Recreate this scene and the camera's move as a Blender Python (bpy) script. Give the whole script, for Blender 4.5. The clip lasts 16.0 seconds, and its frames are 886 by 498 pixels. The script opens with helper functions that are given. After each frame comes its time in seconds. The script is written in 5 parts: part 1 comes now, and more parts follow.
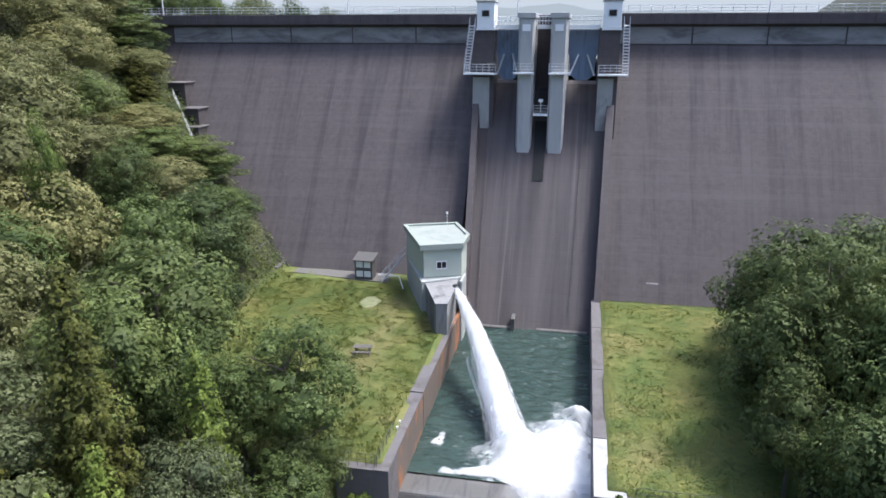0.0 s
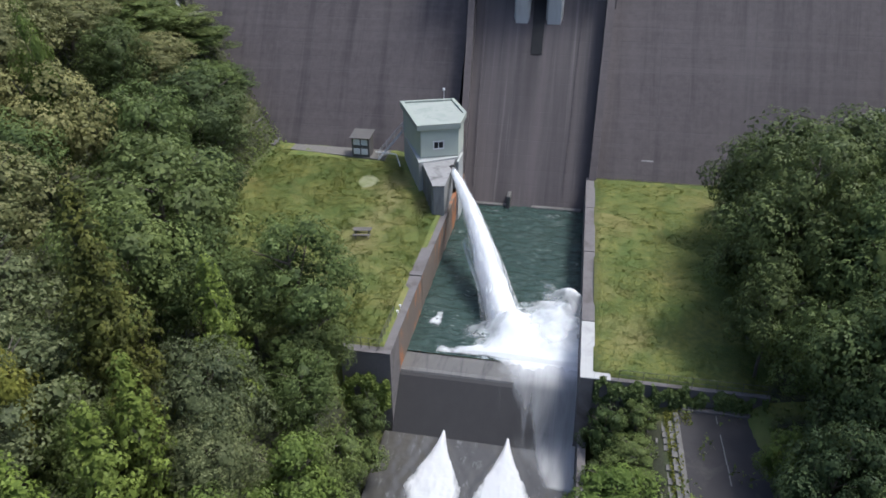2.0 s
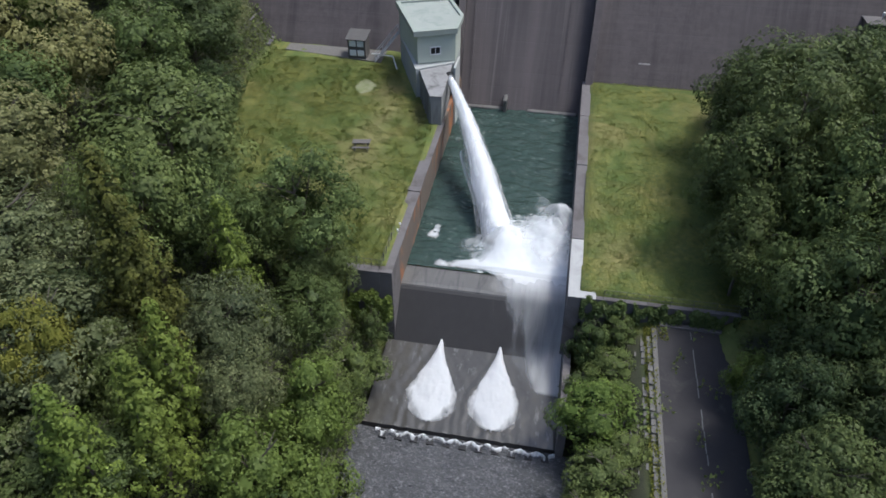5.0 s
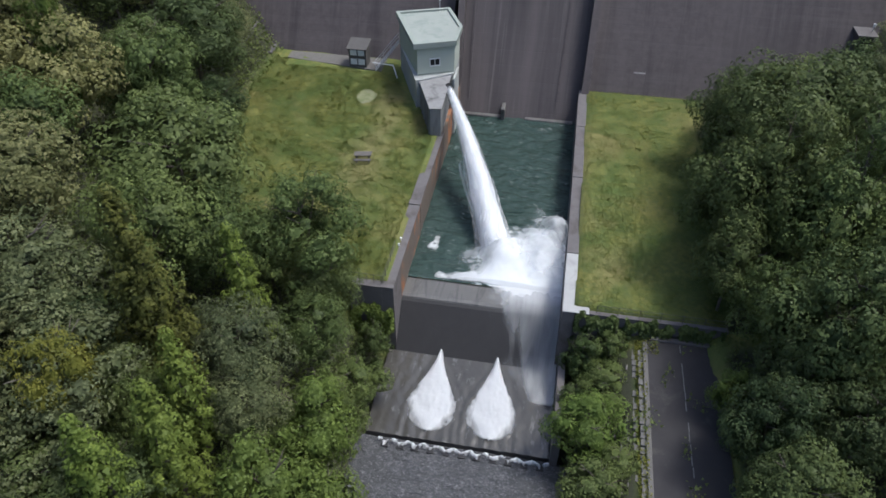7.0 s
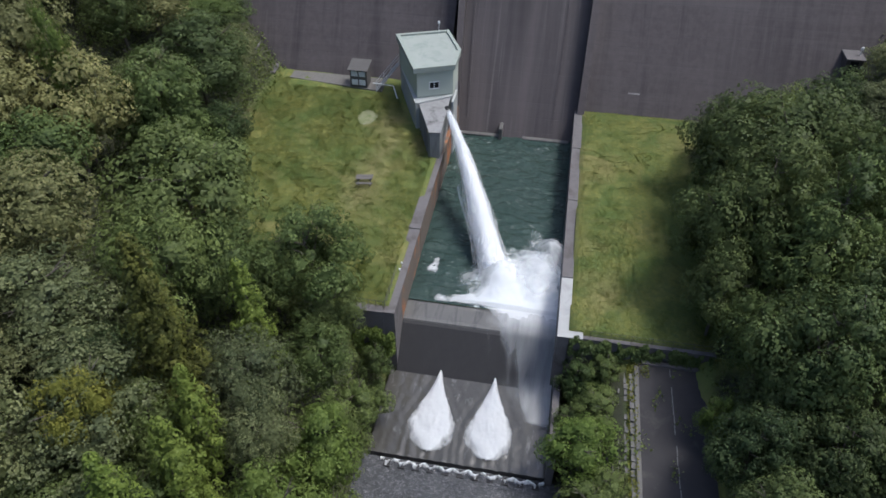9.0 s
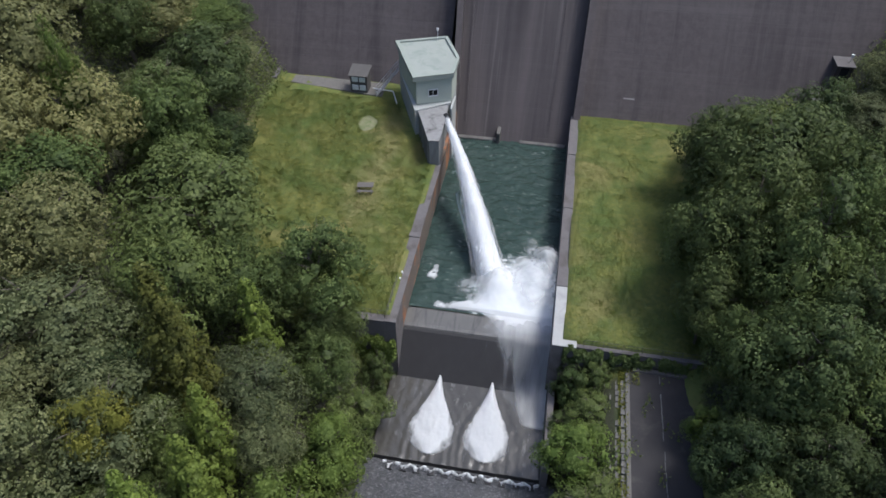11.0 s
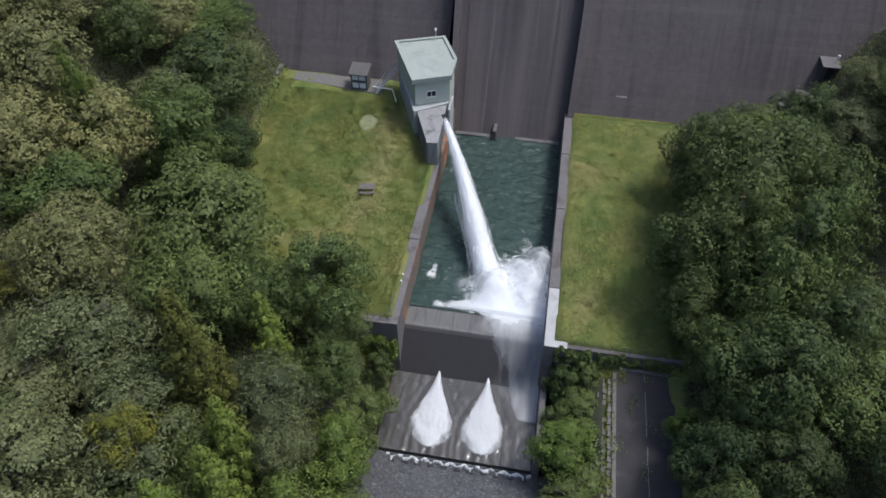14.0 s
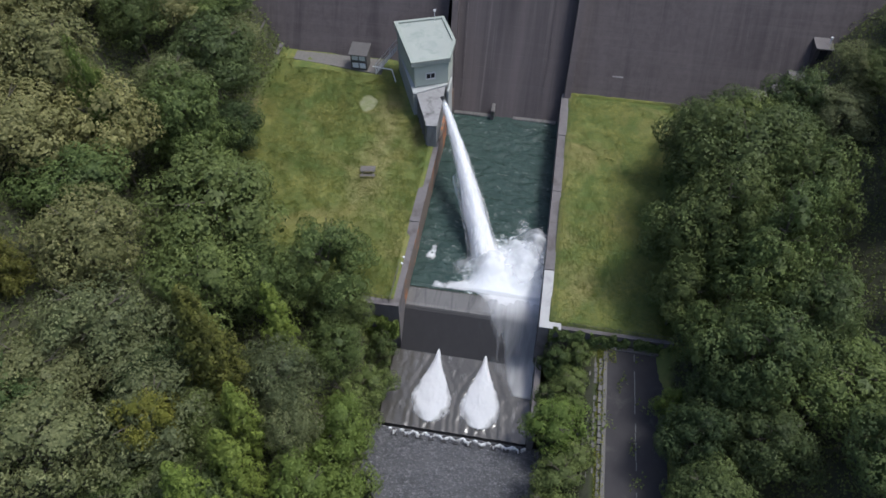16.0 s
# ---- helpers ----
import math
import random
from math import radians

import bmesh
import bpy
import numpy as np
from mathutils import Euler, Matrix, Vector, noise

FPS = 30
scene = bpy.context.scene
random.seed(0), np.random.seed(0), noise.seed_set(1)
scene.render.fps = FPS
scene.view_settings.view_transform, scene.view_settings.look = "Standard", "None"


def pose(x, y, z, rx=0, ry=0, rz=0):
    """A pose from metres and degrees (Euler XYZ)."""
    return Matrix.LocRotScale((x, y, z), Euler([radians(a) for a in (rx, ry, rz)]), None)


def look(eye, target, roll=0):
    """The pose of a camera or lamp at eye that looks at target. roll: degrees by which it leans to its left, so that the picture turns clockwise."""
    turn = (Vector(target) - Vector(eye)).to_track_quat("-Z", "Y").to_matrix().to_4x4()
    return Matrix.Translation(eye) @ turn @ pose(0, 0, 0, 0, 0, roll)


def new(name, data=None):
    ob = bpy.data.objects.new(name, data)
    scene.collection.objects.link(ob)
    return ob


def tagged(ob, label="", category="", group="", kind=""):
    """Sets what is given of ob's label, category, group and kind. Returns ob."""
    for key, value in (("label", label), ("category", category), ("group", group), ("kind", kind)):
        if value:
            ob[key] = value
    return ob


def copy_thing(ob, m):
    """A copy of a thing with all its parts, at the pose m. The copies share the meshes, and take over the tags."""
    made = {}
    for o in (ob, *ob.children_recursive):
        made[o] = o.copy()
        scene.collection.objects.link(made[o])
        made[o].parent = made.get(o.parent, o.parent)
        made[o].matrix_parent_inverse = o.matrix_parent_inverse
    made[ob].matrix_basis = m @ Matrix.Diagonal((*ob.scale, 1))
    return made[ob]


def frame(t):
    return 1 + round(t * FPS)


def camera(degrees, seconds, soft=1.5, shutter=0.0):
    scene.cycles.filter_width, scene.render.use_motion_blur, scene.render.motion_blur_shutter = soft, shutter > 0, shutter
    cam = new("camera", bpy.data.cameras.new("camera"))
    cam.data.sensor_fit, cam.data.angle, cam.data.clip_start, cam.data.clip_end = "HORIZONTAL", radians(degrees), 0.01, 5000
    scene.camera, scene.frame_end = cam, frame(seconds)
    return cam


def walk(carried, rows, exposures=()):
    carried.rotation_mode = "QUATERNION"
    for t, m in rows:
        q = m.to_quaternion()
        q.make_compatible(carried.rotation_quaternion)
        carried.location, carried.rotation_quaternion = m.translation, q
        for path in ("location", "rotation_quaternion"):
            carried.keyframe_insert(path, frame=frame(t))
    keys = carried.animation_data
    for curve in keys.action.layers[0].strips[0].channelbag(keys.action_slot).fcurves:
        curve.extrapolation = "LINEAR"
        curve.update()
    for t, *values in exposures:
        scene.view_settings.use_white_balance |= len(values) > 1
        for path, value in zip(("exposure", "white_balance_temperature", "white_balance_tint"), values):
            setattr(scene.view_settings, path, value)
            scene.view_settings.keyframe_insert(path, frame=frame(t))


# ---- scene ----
cam = camera(63.9, 16.0, 1.65)
METRES, EYE, TILT, LEAN, TURN = 30.0, 30.3, -17.0, 0.0, 11.0
ROWS = [
    (0.0, 0.0, 0.0, 0.0, 0.0, 0.0, 0.0),
    (0.5, 0.0009, -0.0076, 0.03, -0.02, -0.06, 0.02),
    (1.0, 0.0025, -0.0167, 0.0526, -0.03, -1.61, 0.1),
    (1.5, -0.0015, -0.0247, 0.079, -0.22, -8.34, 0.13),
    (2.0, -0.0029, -0.0328, 0.1106, -0.31, -11.96, 0.14),
    (2.5, -0.0035, -0.0411, 0.1392, -0.35, -14.3, 0.15),
    (3.0, -0.0039, -0.0488, 0.1663, -0.42, -17.64, 0.18),
    (3.5, -0.0049, -0.0554, 0.1992, -0.48, -19.36, 0.16),
    (6.0, -0.0111, -0.093, 0.3486, -0.75, -24.25, 0.11),
    (6.5, -0.0106, -0.0998, 0.3774, -0.74, -24.35, 0.12),
    (7.0, -0.0107, -0.108, 0.4098, -0.77, -24.38, 0.12),
    (7.5, -0.0111, -0.1153, 0.4402, -0.79, -24.4, 0.12),
    (8.0, -0.012, -0.1221, 0.4687, -0.83, -24.45, 0.13),
    (8.5, -0.0117, -0.1294, 0.4997, -0.84, -24.79, 0.14),
    (9.0, -0.0124, -0.1365, 0.5334, -0.88, -24.97, 0.13),
    (9.5, -0.0131, -0.1434, 0.5645, -0.9, -25.02, 0.13),
    (12.0, -0.0125, -0.1777, 0.7186, -1.12, -28.78, 0.22),
    (12.5, -0.0151, -0.1838, 0.7504, -1.18, -29.68, 0.21),
    (13.0, -0.0157, -0.1906, 0.7844, -1.2, -29.77, 0.22),
    (13.5, -0.0156, -0.1971, 0.8133, -1.21, -29.82, 0.23),
    (14.0, -0.0169, -0.2041, 0.8445, -1.25, -29.86, 0.22),
    (14.5, -0.0155, -0.2102, 0.8783, -1.24, -29.92, 0.24),
    (15.0, -0.0168, -0.2164, 0.9086, -1.29, -29.99, 0.23),
    (15.5, -0.0172, -0.2254, 0.939, -1.33, -30.96, 0.25),
    (16.0, -0.0197, -0.232, 0.971, -1.4, -33.33, 0.23),
]
walk(cam, [(t, pose(0, 0, EYE, TILT, LEAN, TURN) @ pose(METRES * x, METRES * y, METRES * z, 90 + pitch, roll, yaw)) for t, x, y, z, yaw, pitch, roll in ROWS],
     [(0.0, 1.22, 5700, 12), (1.0, 1.08, 5700, 12), (1.5, 0.86, 5700, 11), (3.5, 0.52, 5700, 9), (16.0, 0.34, 5700, 11)])

# ---- light ----
SUN_AZ, SUN_EL = 76.0, 66.0      # degrees from +y towards +x, and above the horizon
world = bpy.data.worlds.new("world")
scene.world = world
world.use_nodes = True
wn = world.node_tree
sky = wn.nodes.new("ShaderNodeTexSky")
sky.sky_type = "NISHITA"
sky.sun_disc = False
sky.sun_elevation = radians(SUN_EL)
sky.sun_rotation = radians(SUN_AZ)
sky.air_density, sky.dust_density, sky.ozone_density = 1.0, 4.0, 1.0
wn.links.new(sky.outputs[0], wn.nodes["Background"].inputs[0])
wn.nodes["Background"].inputs[1].default_value = 0.15
sun_data = bpy.data.lights.new("sun", "SUN")
sun_data.energy, sun_data.angle, sun_data.color = 2.4, radians(14.0), (1.0, 0.94, 0.82)
sun = new("sun", sun_data)
_a, _e = radians(SUN_AZ), radians(SUN_EL)
sun_dir = Vector((math.sin(_a) * math.cos(_e), math.cos(_a) * math.cos(_e), math.sin(_e)))
sun.matrix_world = look(sun_dir * 300, (0, 0, 0))


# ---- materials ----
class Nodes:
    """A small wrapper to write node materials in few lines."""

    def __init__(self, name):
        self.m = bpy.data.materials.new(name)
        self.m.use_nodes = True
        self.t = self.m.node_tree
        self.b = self.t.nodes["Principled BSDF"]
        self.out = self.t.nodes["Material Output"]

    def n(self, kind, **kw):
        node = self.t.nodes.new("ShaderNode" + kind)
        for k, v in kw.items():
            if k in node.inputs.keys():
                self.put(node, k, v)
        return node

    def put(self, node, key, v):
        if hasattr(v, "is_output"):
            self.t.links.new(v, node.inputs[key])
        else:
            node.inputs[key].default_value = v

    def pos(self, sx=1, sy=1, sz=1):
        g = self.n("TexCoord")
        mp = self.n("Mapping")
        self.t.links.new(g.outputs["Object"], mp.inputs["Vector"])
        mp.inputs["Scale"].default_value = (sx, sy, sz)
        return mp.outputs[0]

    def noise(self, vec, scale, detail=4, rough=0.6, dist=0.0):
        nd = self.n("TexNoise")
        for k, v in (("Vector", vec), ("Scale", scale), ("Detail", detail), ("Roughness", rough), ("Distortion", dist)):
            self.put(nd, k, v)
        return nd.outputs[0]

    def math(self, op, a, b=0.0):
        nd = self.n("Math")
        nd.operation = op
        self.put(nd, 0, a)
        self.put(nd, 1, b)
        return nd.outputs[0]

    def ramp(self, fac, lo, hi, a=(0, 0, 0, 1), b=(1, 1, 1, 1)):
        nd = self.n("ValToRGB")
        e = nd.color_ramp.elements
        e[0].position, e[0].color, e[1].position, e[1].color = lo, a, hi, b
        self.put(nd, "Fac", fac)
        return nd.outputs[0]

    def mix(self, fac, a, b, blend="MIX"):
        nd = self.n("Mix")
        nd.data_type, nd.blend_type = "RGBA", blend
        for k, v in ((0, fac), (6, a), (7, b)):
            if hasattr(v, "is_output"):
                self.t.links.new(v, nd.inputs[k])
            else:
                nd.inputs[k].default_value = v
        return nd.outputs[2]

    def bump(self, height, strength, distance):
        nd = self.n("Bump")
        self.put(nd, "Height", height)
        self.put(nd, "Strength", strength)
        self.put(nd, "Distance", distance)
        self.t.links.new(nd.outputs[0], self.b.inputs["Normal"])

    def base(self, c):
        self.put(self.b, "Base Color", c)

    def rough(self, r):
        self.put(self.b, "Roughness", r)


def col(r, g, b):
    return (r, g, b, 1)


def plain(name, a, b, scale=2.0, rough=0.7, bump=0.3, dist=0.02, metal=0.0, stretch=(1, 1, 1), stain=None, stain_scale=0.4, stain_at=(0.5, 0.7)):
    m = Nodes(name)
    p = m.pos(*stretch)
    c = m.mix(m.noise(p, scale, 6), col(*a), col(*b))
    if stain:
        c = m.mix(m.ramp(m.noise(p, stain_scale, 5, 0.65, 0.5), *stain_at), c, col(*stain))
    m.base(c)
    m.rough(rough)
    m.put(m.b, "Metallic", metal)
    m.bump(m.noise(p, scale * 6, 5), bump, dist)
    return m.m


def dam_concrete(name="weathered_dam_concrete", wet=0.0):
    m = Nodes(name)
    fine = m.noise(m.pos(1, 1, 1), 1.3, 8, 0.7)
    streak = m.noise(m.pos(0.42, 0.02, 0.03), 1.0, 7, 0.7, 0.4)
    streak2 = m.noise(m.pos(0.16, 0.01, 0.03), 1.0, 4, 0.6)
    band = m.noise(m.pos(0.025, 0.0, 0.8), 1.0, 4, 0.75)
    c = m.mix(m.ramp(fine, 0.3, 0.75), col(0.052, 0.043, 0.044), col(0.077, 0.065, 0.065))
    c = m.mix(m.math("MULTIPLY", m.ramp(streak, 0.48, 0.68), 0.85), c, col(0.030, 0.025, 0.027))
    c = m.mix(m.math("MULTIPLY", m.ramp(streak2, 0.5, 0.75), 0.5), c, col(0.100, 0.087, 0.086))
    c = m.mix(m.math("MULTIPLY", m.ramp(band, 0.48, 0.72), 0.4), c, col(0.098, 0.086, 0.085))
    sep = m.n("SeparateXYZ")
    m.t.links.new(m.pos(), sep.inputs[0])
    lift = m.math("FRACT", m.math("MULTIPLY", sep.outputs[2], 1 / 1.5))
    joint = m.math("LESS_THAN", lift, 0.05)
    vj = m.math("LESS_THAN", m.math("FRACT", m.math("MULTIPLY", m.math("ADD", sep.outputs[0], 5.0), 1 / 15.0)), 0.006)
    joint = m.math("MAXIMUM", m.math("MULTIPLY", joint, m.ramp(m.noise(m.pos(0.4, 0.4, 3), 1.0, 4), 0.4, 0.6)), vj)
    c = m.mix(m.math("MULTIPLY", joint, 0.4), c, col(0.040, 0.037, 0.040))
    if wet:
        wash = m.mix(m.ramp(m.noise(m.pos(0.5, 0.02, 0.02), 1.0, 5), 0.35, 0.65), col(0.024, 0.019, 0.020), col(0.077, 0.063, 0.061))
        lime = m.ramp(m.noise(m.pos(1.6, 0.03, 0.03), 1.0, 6, 0.7), 0.56, 0.70)
        wash = m.mix(m.math("MULTIPLY", lime, 0.55), wash, col(0.133, 0.118, 0.111))
        c = m.mix(wet, c, wash)
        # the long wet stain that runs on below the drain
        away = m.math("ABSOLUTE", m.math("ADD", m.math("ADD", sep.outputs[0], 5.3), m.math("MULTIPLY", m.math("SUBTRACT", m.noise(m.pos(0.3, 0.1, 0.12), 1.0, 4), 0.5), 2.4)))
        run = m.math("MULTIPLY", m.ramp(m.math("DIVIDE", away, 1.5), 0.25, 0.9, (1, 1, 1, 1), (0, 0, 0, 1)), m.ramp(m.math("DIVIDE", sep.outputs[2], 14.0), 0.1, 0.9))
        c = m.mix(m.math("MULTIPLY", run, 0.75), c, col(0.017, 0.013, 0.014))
    m.base(c)
    m.rough(0.85 - 0.2 * wet)
    h = m.math("SUBTRACT", m.noise(m.pos(1, 1, 1), 6.0, 6), m.math("MULTIPLY", joint, 1.5))
    m.bump(h, 0.5, 0.03)
    return m.m


def leaf_material(name, dark, light, warm, spread=1.0, through_leaf=0.28, patchy=0.0):
    m = Nodes(name)
    g, o = m.n("NewGeometry"), m.n("ObjectInfo")
    at = m.n("Attribute")
    at.attribute_name = "tuft"
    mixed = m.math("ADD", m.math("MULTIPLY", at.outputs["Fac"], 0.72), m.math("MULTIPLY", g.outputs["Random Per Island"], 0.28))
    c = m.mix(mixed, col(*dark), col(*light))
    c = m.mix(m.math("MULTIPLY", o.outputs["Random"], 0.75), c, m.mix(0.5, c, col(*warm)))
    c = m.mix(m.ramp(m.noise(m.pos(), 0.35, 3), 0.35, 0.7), c, m.mix(0.45, c, col(*light)))
    vary = m.math("FRACT", m.math("MULTIPLY", o.outputs["Random"], 7.31))
    c = m.mix(1.0, c, m.ramp(vary, 0.0, 1.0, col(1 - 0.34 * spread, 1 - 0.30 * spread, 1 - 0.26 * spread), col(1 + 0.24 * spread, 1 + 0.20 * spread, 1 + 0.10 * spread)), "MULTIPLY")
    if patchy:
        c = m.mix(m.math("MULTIPLY", m.ramp(m.noise(m.pos(), 0.9, 6, 0.7, 0.6), 0.42, 0.62), patchy), c, col(0.044, 0.068, 0.015))
        c = m.mix(m.math("MULTIPLY", m.ramp(m.noise(m.pos(), 0.16, 5, 0.65, 0.8), 0.5, 0.68), patchy * 0.8), c, col(0.165, 0.150, 0.060))
    m.base(c)
    m.rough(0.5)
    m.put(m.b, "Specular IOR Level", 0.14)
    tr = m.n("BsdfTranslucent")
    m.put(tr, "Color", c)
    mx = m.n("MixShader")
    m.put(mx, 0, through_leaf)
    m.t.links.new(m.b.outputs[0], mx.inputs[1])
    m.t.links.new(tr.outputs[0], mx.inputs[2])
    m.t.links.new(mx.outputs[0], m.out.inputs[0])
    return m.m


def ground_material():
    m = Nodes("grass_and_soil")
    p = m.pos()
    c = m.mix(m.ramp(m.noise(p, 0.25, 5, 0.6, 0.4), 0.35, 0.65), col(0.072, 0.106, 0.018), col(0.165, 0.160, 0.036))
    c = m.mix(m.ramp(m.noise(p, 2.2, 6), 0.4, 0.75), c, col(0.062, 0.088, 0.022))
    c = m.mix(m.ramp(m.noise(p, 0.12, 4, 0.55, 0.8), 0.52, 0.72), c, col(0.21, 0.182, 0.065))
    sep = m.n("SeparateXYZ")
    m.t.links.new(p, sep.inputs[0])
    off = m.math("ABSOLUTE", m.math("ADD", m.math("ADD", sep.outputs[0], 19.8), m.math("MULTIPLY", m.math("SUBTRACT", m.noise(p, 0.12, 3), 0.5), 6.0)))
    track = m.math("MULTIPLY", m.math("LESS_THAN", m.math("ABSOLUTE", m.math("SUBTRACT", sep.outputs[1], 66.0)), 12.0), m.ramp(m.math("DIVIDE", m.math("ADD", off, m.math("MULTIPLY", m.noise(p, 1.2, 5), 3.0)), 6.0), 0.25, 0.7, (1, 1, 1, 1), (0, 0, 0, 1)))
    edge = m.math("SUBTRACT", 1.0, m.math("MINIMUM", 1.0, m.math("DIVIDE", m.math("ABSOLUTE", m.math("SUBTRACT", sep.outputs[1], 66.0)), 12.0)))
    c = m.mix(m.math("MULTIPLY", m.math("MULTIPLY", track, 0.7), m.ramp(edge, 0.0, 0.35)), c, col(0.22, 0.195, 0.08))
    # woodland floor: litter colour, darkened to carry the shade between crowns
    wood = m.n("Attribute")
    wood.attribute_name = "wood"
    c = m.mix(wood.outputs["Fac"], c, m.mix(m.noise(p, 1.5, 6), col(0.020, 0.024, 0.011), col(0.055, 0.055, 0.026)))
    m.base(c)
    m.rough(0.9)
    m.bump(m.noise(p, 5.0, 7, 0.7), 0.6, 0.08)
    return m.m


def water_material(name, deep, lit, foam_at=None, foam_r=1.0, foam_bias=0.0, bump=0.4, wave=1.1):
    m = Nodes(name)
    p = m.pos(1, 1.6, 1)
    c = m.mix(m.noise(p, 0.5, 4), col(*deep), col(*lit))
    w = m.noise(m.pos(0.7, 1.8, 1), wave, 6, 0.62, 1.2)
    if foam_at:
        sep = m.n("SeparateXYZ")
        m.t.links.new(m.pos(), sep.inputs[0])
        dx = m.math("SUBTRACT", sep.outputs[0], foam_at[0])
        dy = m.math("MULTIPLY", m.math("SUBTRACT", sep.outputs[1], foam_at[1]), 0.85)
        d = m.math("SQRT", m.math("ADD", m.math("MULTIPLY", dx, dx), m.math("MULTIPLY", dy, dy)))
        near = m.math("SUBTRACT", 1.0, m.math("DIVIDE", d, foam_r))
        f = m.math("ADD", m.math("MULTIPLY", near, 0.75), m.noise(p, 0.75, 8, 0.65, 1.6))
        mask = m.ramp(f, 0.62 - foam_bias, 0.85 - foam_bias)
        streak = m.math("MULTIPLY", m.ramp(m.noise(m.pos(0.5, 1.5, 1), 0.9, 7, 0.6, 2.5), 0.62, 0.8), 0.35)
        mask = m.math("MAXIMUM", mask, streak)
        c = m.mix(mask, c, col(0.82, 0.86, 0.86))
        m.rough(m.math("ADD", 0.12, m.math("MULTIPLY", mask, 0.5)))
    else:
        m.rough(0.14)
        # pale flecks painted into the colour: foam, and sky glints on the ripples
        c = m.mix(m.math("MULTIPLY", m.ramp(m.noise(m.pos(1.0, 1.3, 1), wave * 1.5, 6, 0.65, 1.0), 0.5, 0.72), 0.7), c, col(*[min(0.6, k * 2.6) for k in lit]))
    m.base(c)
    m.put(m.b, "IOR", 1.33)
    m.bump(w, bump, 0.25)
    return m.m


def white_water(name, scale=3.0, stretch=(1, 1, 1), ragged=0.9, dim=0.70, top=0.84):
    """White water, whose cover is an attribute of its mesh, frayed by noise."""
    m = Nodes(name)
    nz = m.noise(m.pos(*stretch), scale, 7, 0.62, 0.5)
    m.base(m.mix(nz, col(dim, dim + 0.02, dim + 0.03), col(top, top, top)))
    m.rough(0.6)
    at = m.n("Attribute")
    at.attribute_name = "cover"
    f = m.math("ADD", at.outputs["Fac"], m.math("MULTIPLY", m.math("SUBTRACT", nz, 0.5), ragged))
    cover = m.ramp(f, 0.0, 1.0)
    m.bump(nz, 0.22, 0.10)
    soft = m.n("BsdfTranslucent")
    m.put(soft, "Color", col(top, top, top))
    body = m.n("MixShader")
    m.put(body, 0, 0.5)
    m.t.links.new(m.b.outputs[0], body.inputs[1])
    m.t.links.new(soft.outputs[0], body.inputs[2])
    clear = m.n("BsdfTransparent")
    mx = m.n("MixShader")
    m.put(mx, 0, cover)
    m.t.links.new(clear.outputs[0], mx.inputs[1])
    m.t.links.new(body.outputs[0], mx.inputs[2])
    m.t.links.new(mx.outputs[0], m.out.inputs[0])
    return m.m


DAM = dam_concrete()
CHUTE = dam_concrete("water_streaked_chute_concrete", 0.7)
CONCRETE = plain("grey_concrete", (0.24, 0.235, 0.225), (0.36, 0.35, 0.335), 1.2, 0.85, 0.3, 0.02, stretch=(1, 1, 0.35), stain=(0.10, 0.095, 0.09), stain_at=(0.5, 0.75))
GUIDE = plain("dark_board_marked_concrete", (0.17, 0.168, 0.165), (0.27, 0.265, 0.26), 1.2, 0.85, 0.4, 0.02, stretch=(1.5, 1.5, 0.2), stain=(0.075, 0.07, 0.068), stain_at=(0.5, 0.72))
BAND = plain("washed_concrete_band", (0.15, 0.145, 0.14), (0.27, 0.265, 0.26), 0.5, 0.85, 0.2, 0.02, stretch=(0.5, 1, 1.6), stain=(0.10, 0.092, 0.092), stain_scale=0.35, stain_at=(0.45, 0.65))
WALLTOP = plain("dark_wall_concrete", (0.085, 0.078, 0.078), (0.15, 0.138, 0.135), 1.5, 0.9, 0.4, 0.02, stain=(0.06, 0.05, 0.045))
PALE = plain("pale_concrete", (0.29, 0.288, 0.28), (0.40, 0.398, 0.385), 0.8, 0.85, 0.2, 0.02, stretch=(1, 1, 0.2), stain=(0.2, 0.2, 0.2), stain_at=(0.5, 0.75))
WET = plain("wet_dark_concrete", (0.014, 0.013, 0.014), (0.030, 0.028, 0.028), 1.0, 0.75, 0.4, 0.02, stretch=(1, 1, 0.3))
RUST = plain("rust_stained_concrete", (0.085, 0.07, 0.06), (0.15, 0.115, 0.085), 1.4, 0.9, 0.5, 0.02, stretch=(1, 0.6, 0.25), stain=(0.36, 0.125, 0.035), stain_scale=0.6, stain_at=(0.52, 0.68))
APRON_WET = plain("wet_apron_flow", (0.036, 0.034, 0.032), (0.078, 0.073, 0.065), 0.7, 0.26, 0.6, 0.06, stretch=(1.1, 0.6, 1), stain=(0.036, 0.035, 0.034), stain_scale=0.5)
APRON = plain("wet_weir_concrete", (0.085, 0.083, 0.078), (0.150, 0.142, 0.130), 0.7, 0.3, 0.25, 0.05, stretch=(1.6, 0.3, 1), stain=(0.05, 0.05, 0.048), stain_scale=0.7)
HUTWALL = plain("pale_green_wall_paint", (0.38, 0.415, 0.355), (0.44, 0.475, 0.405), 0.7, 0.7, 0.1, 0.01, stretch=(1, 1, 0.3), stain=(0.29, 0.32, 0.27), stain_at=(0.55, 0.8))
HUTROOF = plain("pale_green_roof_membrane", (0.25, 0.275, 0.25), (0.33, 0.35, 0.315), 0.6, 0.6, 0.15, 0.01, stain=(0.19, 0.24, 0.205), stain_scale=0.5, stain_at=(0.52, 0.75))
